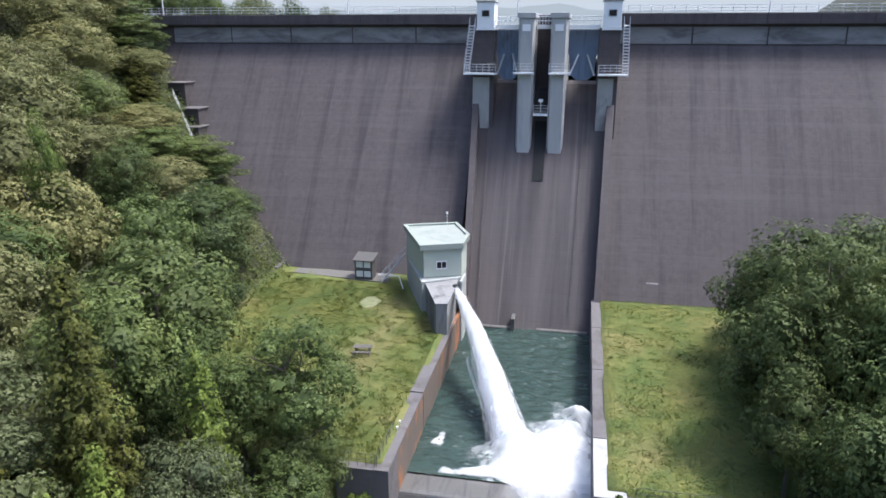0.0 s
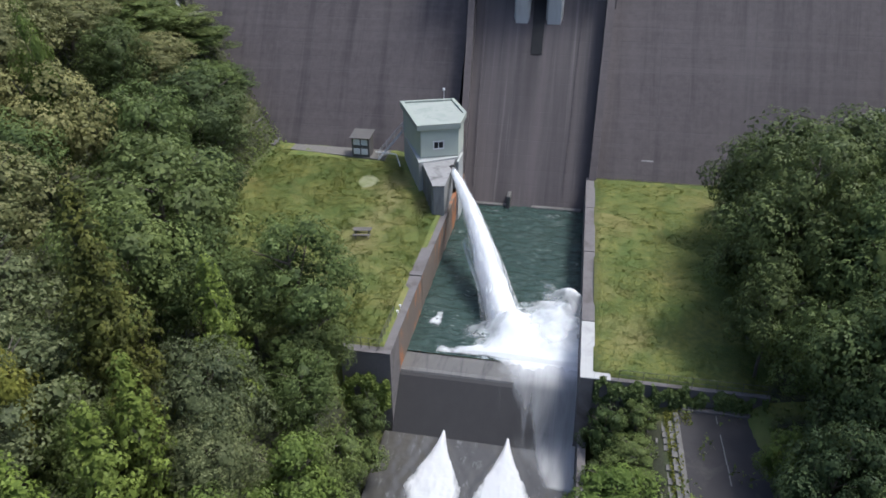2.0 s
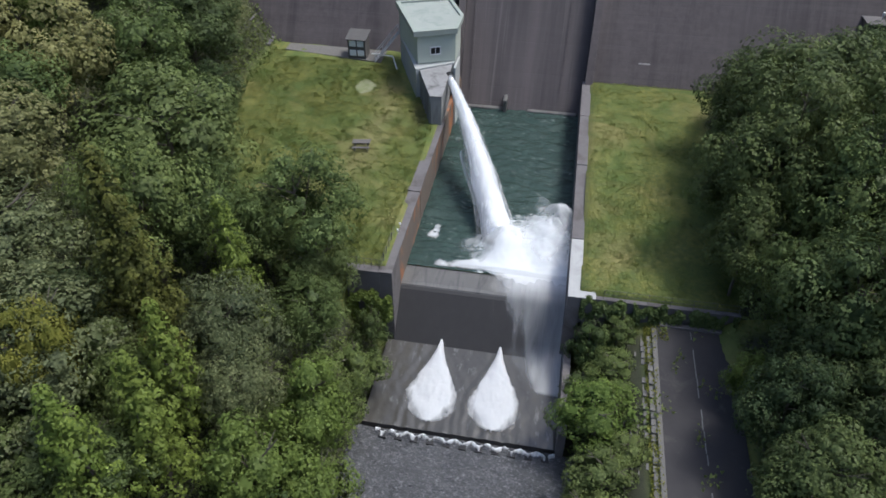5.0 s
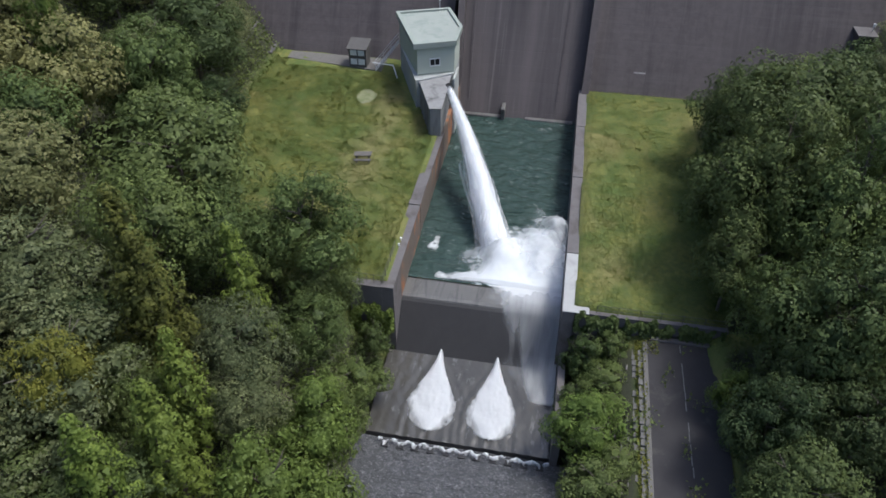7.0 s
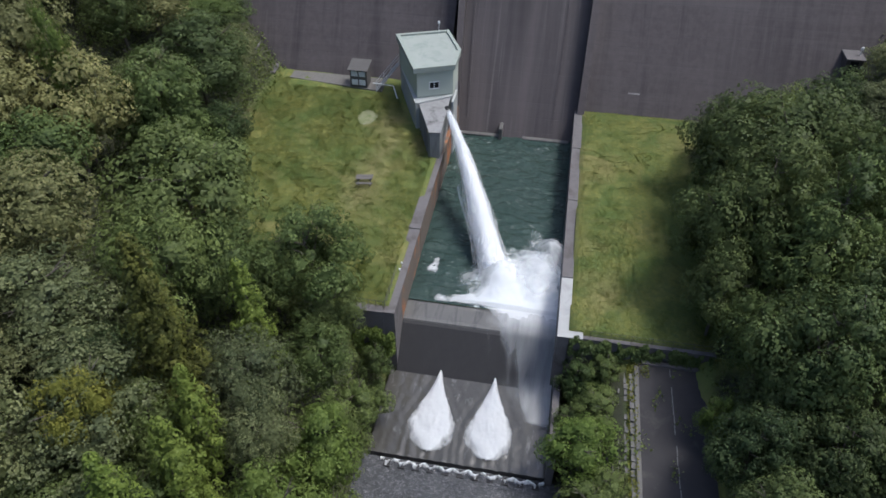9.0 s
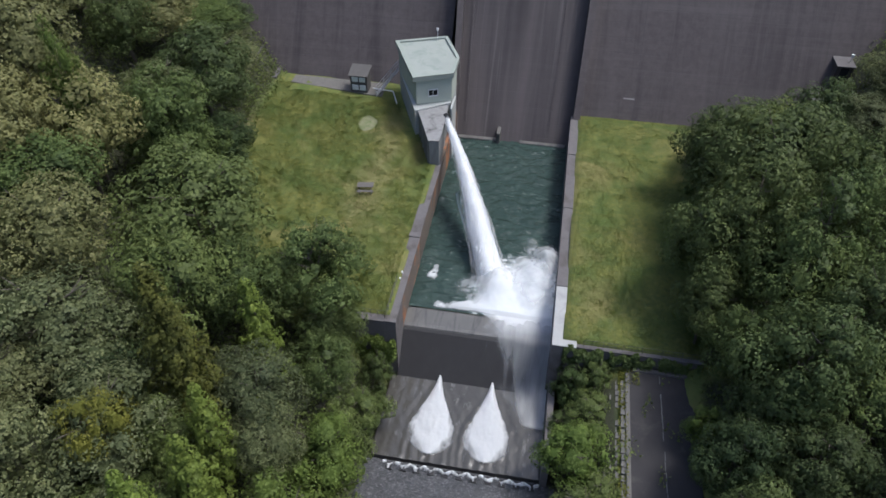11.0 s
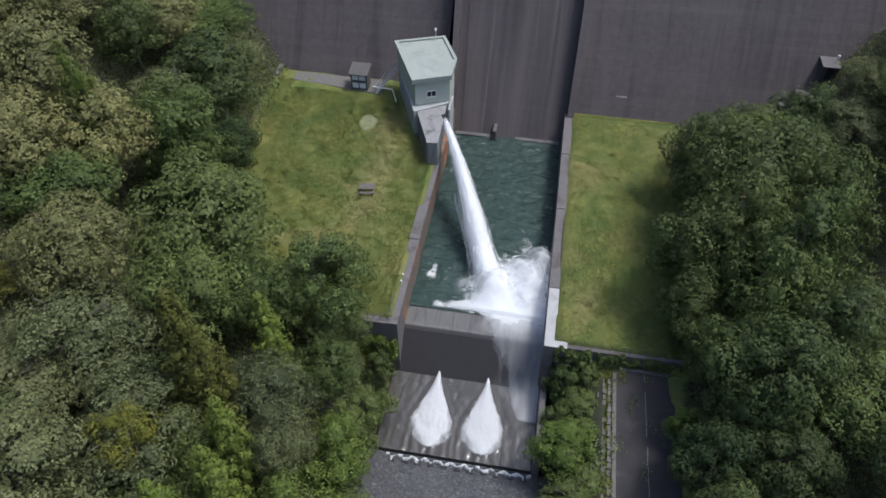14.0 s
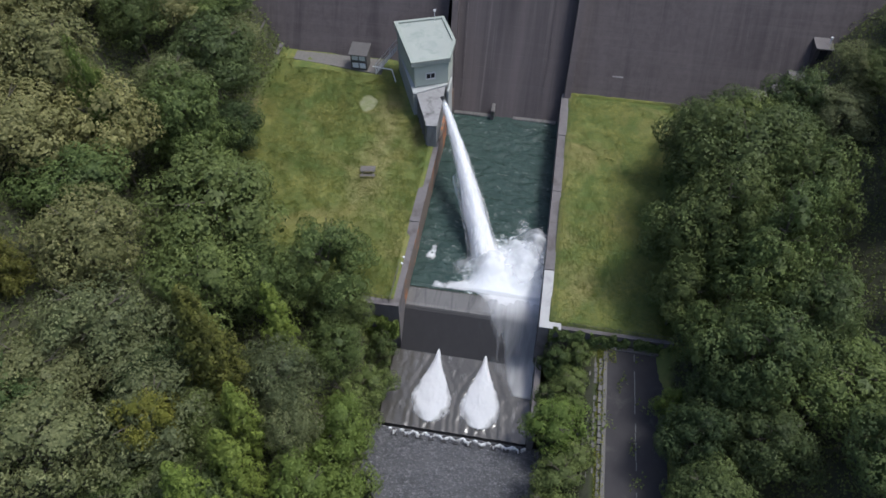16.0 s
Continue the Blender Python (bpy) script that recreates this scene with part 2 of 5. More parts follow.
ROOFEDGE = plain("grey_green_fascia", (0.24, 0.27, 0.235), (0.31, 0.34, 0.30), 1.5, 0.6, 0.1, 0.01)
HUTBASE = plain("white_grey_wall_paint", (0.31, 0.32, 0.305), (0.40, 0.41, 0.39), 0.6, 0.75, 0.15, 0.01, stretch=(1, 1, 0.2), stain=(0.28, 0.29, 0.27), stain_at=(0.55, 0.8))
STEEL = plain("galvanised_steel", (0.42, 0.43, 0.44), (0.55, 0.56, 0.57), 3.0, 0.5, 0.1, 0.005, metal=0.3)
BLUE = plain("blue_grey_gate_paint", (0.13, 0.18, 0.27), (0.20, 0.25, 0.34), 1.5, 0.55, 0.2, 0.01, stretch=(1, 1, 0.3), stain=(0.10, 0.11, 0.14))
WHITE = plain("white_paint", (0.62, 0.63, 0.63), (0.72, 0.72, 0.71), 1.0, 0.6, 0.1, 0.01, stain=(0.45, 0.45, 0.44), stain_at=(0.6, 0.8))
DARK = plain("dark_opening", (0.008, 0.008, 0.009), (0.016, 0.016, 0.017), 1.0, 0.95, 0.1, 0.01)
WOOD = plain("grey_weathered_wood", (0.075, 0.068, 0.062), (0.15, 0.136, 0.122), 4.0, 0.85, 0.5, 0.01, stretch=(1, 8, 8))
BROWN = plain("brown_box_cladding", (0.065, 0.06, 0.057), (0.10, 0.095, 0.09), 2.0, 0.8, 0.3, 0.01)
BARK = plain("grey_brown_bark", (0.06, 0.05, 0.04), (0.13, 0.11, 0.09), 5.0, 0.95, 0.9, 0.03, stretch=(1, 1, 0.25))
ASPHALT = plain("worn_asphalt", (0.026, 0.024, 0.025), (0.046, 0.042, 0.042), 1.0, 0.95, 0.4, 0.01, stain=(0.075, 0.068, 0.06), stain_at=(0.58, 0.75))
LINE = plain("worn_road_paint", (0.22, 0.22, 0.21), (0.10, 0.10, 0.095), 3.0, 0.8, 0.2, 0.005)
STONE = plain("grey_stone", (0.08, 0.075, 0.068), (0.17, 0.16, 0.145), 3.0, 0.9, 0.8, 0.03)
GROUND = ground_material()
BASIN_WATER = water_material("green_basin_water", (0.015, 0.029, 0.025), (0.040, 0.066, 0.056), (-1.2, 51.0), 7.0, -0.08, 0.9)
RIVER = water_material("grey_river_water", (0.046, 0.047, 0.050), (0.105, 0.105, 0.108), None, 1.0, 0.0, 1.0, 2.6)
LAKE = water_material("reservoir_water", (0.03, 0.06, 0.06), (0.05, 0.08, 0.08))
JET = white_water("white_jet_water", 1.2, (1.8, 0.3, 0.6), 0.5, 0.92, 0.95)
FOAM = white_water("foam_water", 0.9, (1, 1, 1), 0.9, 0.80, 0.90)
MIST = white_water("drifting_spray", 0.6, (1, 1, 0.5), 0.75, 0.85, 0.92)
FAN = white_water("fanning_water", 1.8, (2.0, 0.5, 1), 0.7, 0.76, 0.92)
SHEET = white_water("falling_water_sheet", 1.1, (1.5, 0.16, 0.16), 0.55, 0.50, 0.72)
LEAF_A = leaf_material("broad_leaf", (0.028, 0.052, 0.016), (0.142, 0.186, 0.060), (0.16, 0.162, 0.055), 1.0)
LEAF_B = leaf_material("grey_green_leaf", (0.044, 0.062, 0.026), (0.195, 0.212, 0.098), (0.175, 0.165, 0.075), 0.8)
LEAF_C = leaf_material("conifer_needles", (0.044, 0.054, 0.014), (0.145, 0.148, 0.034), (0.14, 0.12, 0.028), 0.4)
LEAF_D = leaf_material("bright_leaf", (0.046, 0.082, 0.018), (0.160, 0.218, 0.050), (0.18, 0.20, 0.045), 0.4)
LEAF_G = leaf_material("young_needles", (0.054, 0.092, 0.018), (0.190, 0.250, 0.050), (0.20, 0.22, 0.045), 0.3)
LEAF_E = leaf_material("deep_leaf", (0.022, 0.040, 0.015), (0.108, 0.143, 0.055), (0.12, 0.133, 0.042), 0.9)
LEAF_Y = leaf_material("yellowing_leaf", (0.095, 0.120, 0.022), (0.205, 0.205, 0.040), (0.20, 0.18, 0.04), 0.2)
GRASS = leaf_material("grass_blades", (0.105, 0.136, 0.026), (0.168, 0.186, 0.042), (0.15, 0.165, 0.045), 0.0, 0.5, 0.55)
LEAF_H = leaf_material("olive_leaf", (0.066, 0.080, 0.026), (0.260, 0.256, 0.105), (0.25, 0.222, 0.092), 0.5)


# ---- building helpers ----
def part(name, bm, material, parent=None, label="", kind=""):
    """One mesh object out of a bmesh, under a thing or a part."""
    me = bpy.data.meshes.new(name)
    bmesh.ops.recalc_face_normals(bm, faces=bm.faces[:])
    bm.to_mesh(me)
    bm.free()
    me.materials.append(material)
    ob = new(name, me)
    ob.parent = parent
    return tagged(ob, label, kind=kind)


def thing(name, label, category, x=0.0, y=0.0, z=0.0, turn=0.0, group="", kind=""):
    ob = new(name)
    ob.empty_display_size = 0.2
    ob.matrix_basis = pose(x, y, z, 0, 0, turn)
    return tagged(ob, label, category, group, kind)


def box(bm, x0, x1, y0, y1, z0, z1, bevel=0.0):
    vs = [bm.verts.new((x, y, z)) for z in (z0, z1) for x, y in ((x0, y0), (x1, y0), (x1, y1), (x0, y1))]
    fs = [bm.faces.new([vs[i] for i in f]) for f in ((3, 2, 1, 0), (4, 5, 6, 7), (0, 1, 5, 4), (1, 2, 6, 5), (2, 3, 7, 6), (3, 0, 4, 7))]
    if bevel:
        es = list({e for f in fs for e in f.edges})
        bmesh.ops.bevel(bm, geom=es, offset=bevel, segments=1, affect="EDGES", profile=0.5)
    return bm


def slab(bm, ring, z0, z1):
    """An upright prism over a ring of (x, y)."""
    lo = [bm.verts.new((x, y, z0)) for x, y in ring]
    hi = [bm.verts.new((x, y, z1)) for x, y in ring]
    bm.faces.new(lo[::-1])
    bm.faces.new(hi)
    n = len(ring)
    for i in range(n):
        bm.faces.new((lo[i], lo[(i + 1) % n], hi[(i + 1) % n], hi[i]))
    return bm


def along_x(bm, ring, x0, x1):
    """A prism along x over a ring of (y, z); x0 and x1 are numbers or functions of z."""
    f0 = x0 if callable(x0) else (lambda z: x0)
    f1 = x1 if callable(x1) else (lambda z: x1)
    a = [bm.verts.new((f0(z), y, z)) for y, z in ring]
    b = [bm.verts.new((f1(z), y, z)) for y, z in ring]
    bm.faces.new(a)
    bm.faces.new(b[::-1])
    n = len(ring)
    for i in range(n):
        bm.faces.new((a[i], b[i], b[(i + 1) % n], a[(i + 1) % n]))
    return bm


def rod(bm, p, q, r, sides=6, r2=None):
    p, q = Vector(p), Vector(q)
    r2 = r if r2 is None else r2
    rot = (q - p).to_track_quat("Z", "Y").to_matrix()
    rings = []
    for c, rad in ((p, r), (q, r2)):
        rings.append([bm.verts.new(c + rot @ Vector((rad * math.cos(k * math.tau / sides), rad * math.sin(k * math.tau / sides), 0))) for k in range(sides)])
    for k in range(sides):
        bm.faces.new((rings[0][k], rings[0][(k + 1) % sides], rings[1][(k + 1) % sides], rings[1][k]))
    bm.faces.new(rings[0][::-1])
    bm.faces.new(rings[1])
    return bm


def B():
    return bmesh.new()


def smooth(a, b, x):
    t = min(1.0, max(0.0, (x - a) / (b - a)))
    return t * t * (3 - 2 * t)


# ---- ground ----
def face_y(z):
    return 82.3 + 0.75 * z


def ground_z(x, y):
    rough = 0.35 * noise.noise(Vector((x * 0.13, y * 0.13, 0))) + 0.12 * noise.noise(Vector((x * 0.5, y * 0.5, 3)))
    left_hill = max(0.0, -37.5 - x) * 0.95
    right_hill = max(0.0, x - 28.5) * 0.9
    lawn = 0.15 + 0.75 * smooth(66, 79, y) * smooth(-17, -23, x) + left_hill + right_hill
    if 3.1 < x < 28:
        lawn -= 0.9 * smooth(80.4, 81.4, y)      # shallow drain along the dam toe
    if x < -12.4:
        low = -8.6 + 7.6 * smooth(-12.4, -20.0, x) + max(0.0, -20 - x) * 0.42 + max(0.0, -37.5 - x) * 0.5
    elif x < 2.9:
        low = -9.6
    else:
        low = -8.6 + 6.6 * smooth(2.9, 8.6, x) + 0.25 * smooth(8.6, 9.2, x) + max(0.0, x - 15.5) * 0.45 + max(0.0, x - 26) * 0.4
    if 8.9 < x < 15.2:
        rough *= 0.1
        low = -1.78
    k = smooth(42.8, 43.3, y) if -17 < x < 15 else smooth(36, 50, y)
    z = low + (lawn - low) * k
    if -13.0 < x < 3.1:
        z, rough = -9.8, 0
    if y > 112 and x <= -42:
        z = min(z, 29.5)
    if y > 108 and -42 < x < 62:
        z = min(z, 20.0)
    far = max(0.0, math.hypot(x, y - 60) - 120)
    if z > 40:
        z = 40 + (z - 40) * 0.35
    z = min(z, 75 + 12 * noise.noise(Vector((x * 0.01, y * 0.01, 5))))
    if y > 250:
        z = min(z, 20.0)
    return z + rough * (1 + min(far, 300) * 0.03)


def lines(fine0, fine1, step, far0, far1, extra=()):
    v = [fine0 + i * step for i in range(int(round((fine1 - fine0) / step)) + 1)] + list(extra)
    a, d = fine0, step
    while a > far0:
        d *= 1.35
        a -= d
        v.append(a)
    a, d = fine1, step
    while a < far1:
        d *= 1.35
        a += d
        v.append(a)
    return sorted(v)


def build_ground():
    xs = lines(-76, 56, 1.0, -2500, 2500, (-13.05, -12.95, 3.05, 3.15, 8.85, 15.25))
    ys = lines(2, 110, 1.0, -2500, 3000, (42.75, 43.05, 43.35))
    verts = [(x, y, ground_z(x, y)) for y in ys for x in xs]
    w = len(xs)
    faces = [(j * w + i, j * w + i + 1, (j + 1) * w + i + 1, (j + 1) * w + i) for j in range(len(ys) - 1) for i in range(w - 1)]
    me = bpy.data.meshes.new("ground")
    me.from_pydata(verts, [], faces)
    # 1 where trees stand: litter, with the shade of their gaps in its colour
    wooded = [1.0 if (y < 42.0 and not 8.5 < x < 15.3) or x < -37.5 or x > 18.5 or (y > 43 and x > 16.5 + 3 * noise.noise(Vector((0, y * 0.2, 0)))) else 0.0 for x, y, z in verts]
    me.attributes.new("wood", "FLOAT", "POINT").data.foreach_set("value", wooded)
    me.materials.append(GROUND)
    me.polygons.foreach_set("use_smooth", [True] * len(faces))
    return tagged(new("ground", me), "grassy valley ground with steep wooded banks", "ground", kind="structure")


build_ground()

# ---- dam ----
X0, X1 = -130.0, 110.0
SPL, SPR = -14.4, 3.3          # the spillway bay in the crest
wall_profile = [(face_y(-9), -9), (face_y(28.6), 28.6), (face_y(28.6), 31.0), (102.9, 31.25), (102.9, 32.7), (103.35, 32.7), (103.35, 31.7), (109.0, 31.7), (109.0, 32.7), (109.4, 32.7), (109.4, -9)]
dam = thing("wall_dam", "tall dark weathered concrete gravity dam with lift joints", "dam", kind="structure")
part("dam_body", along_x(B(), wall_profile, X0, SPL), DAM, dam)
part("dam_body", along_x(B(), wall_profile, SPR, X1), DAM, dam)
for x0 in [-62 + 9.5 * i for i in range(6)] + [4.4 + 9.5 * i for i in range(10)]:
    x1 = min(x0 + 9.3, SPL - 0.3) if x0 < 0 else x0 + 9.3
    b = B()
    box(b, x0, x1, face_y(28.6) - 0.12, face_y(28.6) + 0.05, 28.75, 30.95, 0.03)
    part("crest_panel", b, BAND, dam, "washed concrete panel below the crest")
for x0 in [-128 + 6.4 * i for i in range(18)] + [3.6 + 6.4 * i for i in range(16)]:
    b = B()
    box(b, x0, min(x0 + 6.34, SPL if x0 < 0 else X1), 102.78, 102.9, 31.3, 32.62, 0.03)
    part("parapet_panel", b, DAM, dam)


b = B()
along_x(b, [(face_y(1.42) - 0.02, 1.42), (face_y(1.56) - 0.02, 1.56), (face_y(1.56) + 0.05, 1.56), (face_y(1.42) + 0.05, 1.42)], 8.6, 10.0)
part("repair_strip", b, BAND, dam, "pale mortar repair strip")


def chute_y(z):
    return 81.4 + 0.75 * z


chute_profile = [(chute_y(-9.6), -9.6), (chute_y(20), 20), (chute_y(22.4) + 0.05, 22.3), (99.4, 23.6), (100.6, 24.0), (104, 23.6), (109, 21), (109, -9.6)]
chute = thing("spillway_chute", "steep dark concrete spillway chute streaked by water", "spillway", kind="structure")
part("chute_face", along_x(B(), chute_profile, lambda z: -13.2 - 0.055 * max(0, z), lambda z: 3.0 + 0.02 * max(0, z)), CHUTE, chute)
for name, f0, f1 in (("training_wall", lambda z: -13.15 - 0.06 * max(0, z), lambda z: -12.35 - 0.06 * max(0, z)), ("training_wall", lambda z: 2.5 + 0.022 * max(0, z), lambda z: 3.3 + 0.03 * max(0, z))):
    ring = [(chute_y(-4) - 1.6, -4.0), (chute_y(0) - 2.0, 0.0), (chute_y(4) - 2.4, 4.0), (chute_y(23.5) - 2.4, 23.5), (chute_y(23.5) + 2, 23.5), (chute_y(-4) + 2, -4.0)]
    part(name, along_x(B(), ring, f0, f1), DAM, chute)
# the slot below the middle bay and thin guide ribs on the face
ring = [(chute_y(12) - 0.10, 12.0), (chute_y(19) - 0.10, 19.0), (chute_y(19) + 0.3, 19.0), (chute_y(12) + 0.3, 12.0)]
part("drain_slot", along_x(B(), ring, lambda z: -5.75 - 0.03 * (z - 6), lambda z: -4.55), DARK, chute, "dark wet drain slot")
for xa in (-11.6, -0.4):
    ring = [(chute_y(-2) - 0.12, -2.0), (chute_y(20) - 0.12, 20.0), (chute_y(20) + 0.2, 20.0), (chute_y(-2) + 0.2, -2.0)]
    part("guide_rib", along_x(B(), ring, lambda z, xa=xa: xa + (xa + 5) * 0.006 * z, lambda z, xa=xa: xa + 0.22 + (xa + 5) * 0.006 * z), DAM, chute)
for xa, xb in ((-12.1, -7.0), (-4.0, 1.9)):
    b = B()
    box(b, xa, xb, 78.25, 79.0, -4.2, -3.42, 0.06)
    part("toe_sill", b, APRON, chute, "worn pale concrete toe sill")
b = B()
box(b, -7.0, -6.55, 77.9, 79.6, -4.2, -2.1, 0.06)
part("toe_post", b, APRON, chute)

# piers, gates and hoist towers on the spillway
def pier(name, x0, x1, z0, y0=92.8, label="", dx=0.0):
    t = thing(name, label or "pale grey concrete spillway pier between the gates", "pier", group="spillway piers")
    b = B()
    ring = [(x0 + 0.25, y0), (x1 - 0.25, y0), (x1, y0 + 0.5), (x1, 105.5), (x0, 105.5), (x0, y0 + 0.5)]
    slab(b, ring, z0, 31.9)
    part("shaft", b, PALE, t)
    b = B()
    box(b, x0 - 0.12, x1 + 0.12, y0 - 0.15, 105.4, 31.92, 32.6, 0.05)
    part("cap", b, PALE, t)
    b = B()
    box(b, (x0 + x1) / 2 - 0.5, (x0 + x1) / 2 + 0.5, y0 - 0.06, y0 + 0.05, 30.4, 31.2)
    part("plaque", b, WHITE, t)
    return t


pier("spillway_pier", -8.45, -6.45, 13.6)
pier("spillway_pier", -4.45, -2.35, 13.6)
for x0, x1 in ((-14.55, -11.75), (1.55, 4.1)):
    t = thing("spillway_pier", "dark concrete side pier carrying a hoist tower", "pier", group="spillway piers")
    b = B()
    slab(b, [(x0, 95.0), (x1, 95.0), (x1, 106), (x0, 106)], 14.5, 30.8)
    part("shaft", b, DAM, t)
    b = B()
    slab(b, [(x0 + 0.1, 94.88), (x1 - 0.5, 94.88), (x1 - 0.5, 94.99), (x0 + 0.1, 94.99)], 14.6, 24.6)
    part("facing", b, CONCRETE, t)
b = B()
box(b, -6.4, -4.5, 99.0, 105.0, 15.0, 32.4)
tagged(part("spillway_wall", b, DAM, None), "dark concrete wall between the inner piers", "wall", kind="structure")


def gate(x0, x1):
    t = thing("spillway_gate", "blue-grey steel spillway gate with vertical ribs", "gate", group="spillway gates")
    b = B()
    box(b, x0, x1, 97.6, 97.9, 27.6, 30.6)
    part("upper_panel", b, BLUE, t)
    n = 6
    for i in range(n + 1):
        x = x0 + 0.08 + (x1 - x0 - 0.28) * i / n
        b = B()
        box(b, x, x + 0.12, 97.4, 97.6, 27.6, 30.6)
        part("rib", b, BLUE, t)
    c = (x0 + x1) / 2
    b = B()
    along = [(x0 + 0.15, 27.6), (x1 - 0.15, 27.6), (x1 - 0.35, 24.9), (c + 0.7, 24.2), (c - 0.7, 24.2), (x0 + 0.35, 24.9)]
    f = [b.verts.new((x, 97.5, z)) for x, z in along]
    g = [b.verts.new((x, 97.8, z)) for x, z in along]
    b.faces.new(f)
    b.faces.new(g[::-1])
    for i in range(6):
        b.faces.new((f[i], g[i], g[(i + 1) % 6], f[(i + 1) % 6]))
    part("skin_plate", b, BLUE, t)
    for s in (-1, 1):
        b = B()
        rod(b, (c + s * (x1 - x0) * 0.42, 96.2, 24.9), (c + s * 0.55, 97.3, 27.5), 0.14)
        part("gate_arm", b, STEEL, t)
        b = B()
        rod(b, (c + s * 0.35, 97.35, 24.3), (c + s * 0.35, 97.35, 27.5), 0.07)
        part("stiffener", b, BLUE, t)
    b = B()
    box(b, x0, x1, 97.3, 97.6, 27.45, 27.7)
    part("beam", b, BLUE, t)


gate(-11.7, -8.5)
gate(-2.3, 1.5)


def railing(name, p, q, posts, height=1.1, label="grey galvanised steel guard railing", rails=3, r=0.03, kindname="railing", group="railings", mat=None):
    p, q = Vector(p), Vector(q)
    t = thing(name, label, kindname, *p, group=group)
    d = q - p
    for i in range(posts + 1):
        a = d * (i / posts)
        b = B()
        rod(b, a, a + Vector((0, 0, height)), r * 1.2, 5)
        part("post", b, mat or STEEL, t)
    for k in range(rails):
        h = Vector((0, 0, height * (k + 1) / rails))
        b = B()
        rod(b, h, d + h, r, 5)
        part("rail", b, mat or STEEL, t)
    return t


def platform(x0, x1, y0, y1, z, name="access_platform"):
    t = thing(name, "steel access platform with guard rails beside the gate", "platform", group="platforms")
    b = B()
    box(b, x0, x1, y0, y1, z - 0.22, z, 0.02)
    part("deck", b, WHITE, t)
    n = max(2, int((x1 - x0) / 0.7))
    for i in range(n + 1):
        x = x0 + 0.04 + (x1 - x0 - 0.08) * i / n
        b = B()
        rod(b, (x, y0 + 0.05, z), (x, y0 + 0.05, z + 1.1), 0.035, 5)
        part("post", b, STEEL, t)
    for h in (0.4, 0.75, 1.1):
        b = B()
        rod(b, (x0, y0 + 0.05, z + h), (x1, y0 + 0.05, z + h), 0.035, 5)
        part("rail", b, STEEL, t)
    return t


platform(-15.5, -11.3, 93.6, 95.0, 25.2)
platform(1.6, 5.3, 93.6, 95.0, 25.2)
platform(-8.9, -6.3, 92.0, 92.8, 25.4)
platform(-4.5, -1.9, 92.0, 92.8, 25.4)
platform(-6.3, -4.4, 92.7, 94.5, 20.2)


t = thing("flood_lamp", "white flood lamp on a short post", "lamp", -5.35, 93.2, 20.2)
part("post", rod(B(), (0, 0, 0), (0, 0, 1.5), 0.05), WHITE, t)
part("lamp_head", box(B(), -0.3, 0.25, -0.2, 0.15, 1.5, 1.85, 0.03), WHITE, t)


def tower(x0, x1):
    t = thing("hoist_tower", "small white concrete gate hoist tower with a flat roof", "tower", group="hoist towers")
    b = B()
    box(b, x0, x1, 94.8, 98.2, 30.8, 33.9, 0.05)
    part("body", b, WHITE, t)
    b = B()
    box(b, x0 - 0.15, x1 + 0.15, 94.65, 98.35, 33.92, 34.15, 0.03)
    part("roof", b, CONCRETE, t)
    c = (x0 + x1) / 2
    w = part("window", box(B(), c - 0.45, c + 0.45, 94.72, 94.78, 32.2, 32.9), DARK, t, "dark window pane")
    part("window_frame", box(B(), c - 0.55, c + 0.55, 94.76, 94.80, 32.1, 33.0), STEEL, w)
    part("plinth", box(B(), x0 - 0.1, x1 + 0.1, 94.7, 98.3, 30.5, 30.8), WHITE, t)


tower(-14.0, -11.75)
tower(1.9, 4.1)


def bridge(x0, x1):
    t = thing("gate_bridge", "white steel service bridge over the gate", "bridge", group="gate bridges")
    part("girder", box(B(), x0, x1, 95.5, 97.2, 30.65, 31.15, 0.03), WHITE, t)
    for h in (0.5, 1.0):
        part("rail", rod(B(), (x0, 95.55, 31.15 + h), (x1, 95.55, 31.15 + h), 0.05, 5), WHITE, t)
    for i in range(6):
        x = x0 + (x1 - x0) * i / 5
        part("post", rod(B(), (x, 95.55, 31.15), (x, 95.55, 32.15), 0.04, 5), WHITE, t)


bridge(-11.7, -8.5)
bridge(-2.3, 1.6)
bridge(-6.4, -4.5)


def slope_stair(name, p, q, width, steps, label, axis=(1, 0, 0)):
    """A steep stair with two stringers, treads and two hand rails from p up to q."""
    p, q, a = Vector(p), Vector(q), Vector(axis) * width * 0.5
    t = thing(name, label, "stairs", *p, group="stairs")
    d = q - p
    for s in (-1, 1):
        part("stringer", rod(B(), a * s, d + a * s, 0.06, 5), STEEL, t)
        part("hand_rail", rod(B(), a * s + Vector((0, 0, 0.95)), d + a * s + Vector((0, 0, 0.95)), 0.03, 5), STEEL, t)
        for k in range(4):
            c = d * (k / 3) + a * s
            part("post", rod(B(), c, c + Vector((0, 0, 0.95)), 0.025, 5), STEEL, t)
    for i in range(steps):
        c = d * ((i + 0.5) / steps)
        part("tread", rod(B(), c - a, c + a, 0.07, 4), STEEL, t)
    return t


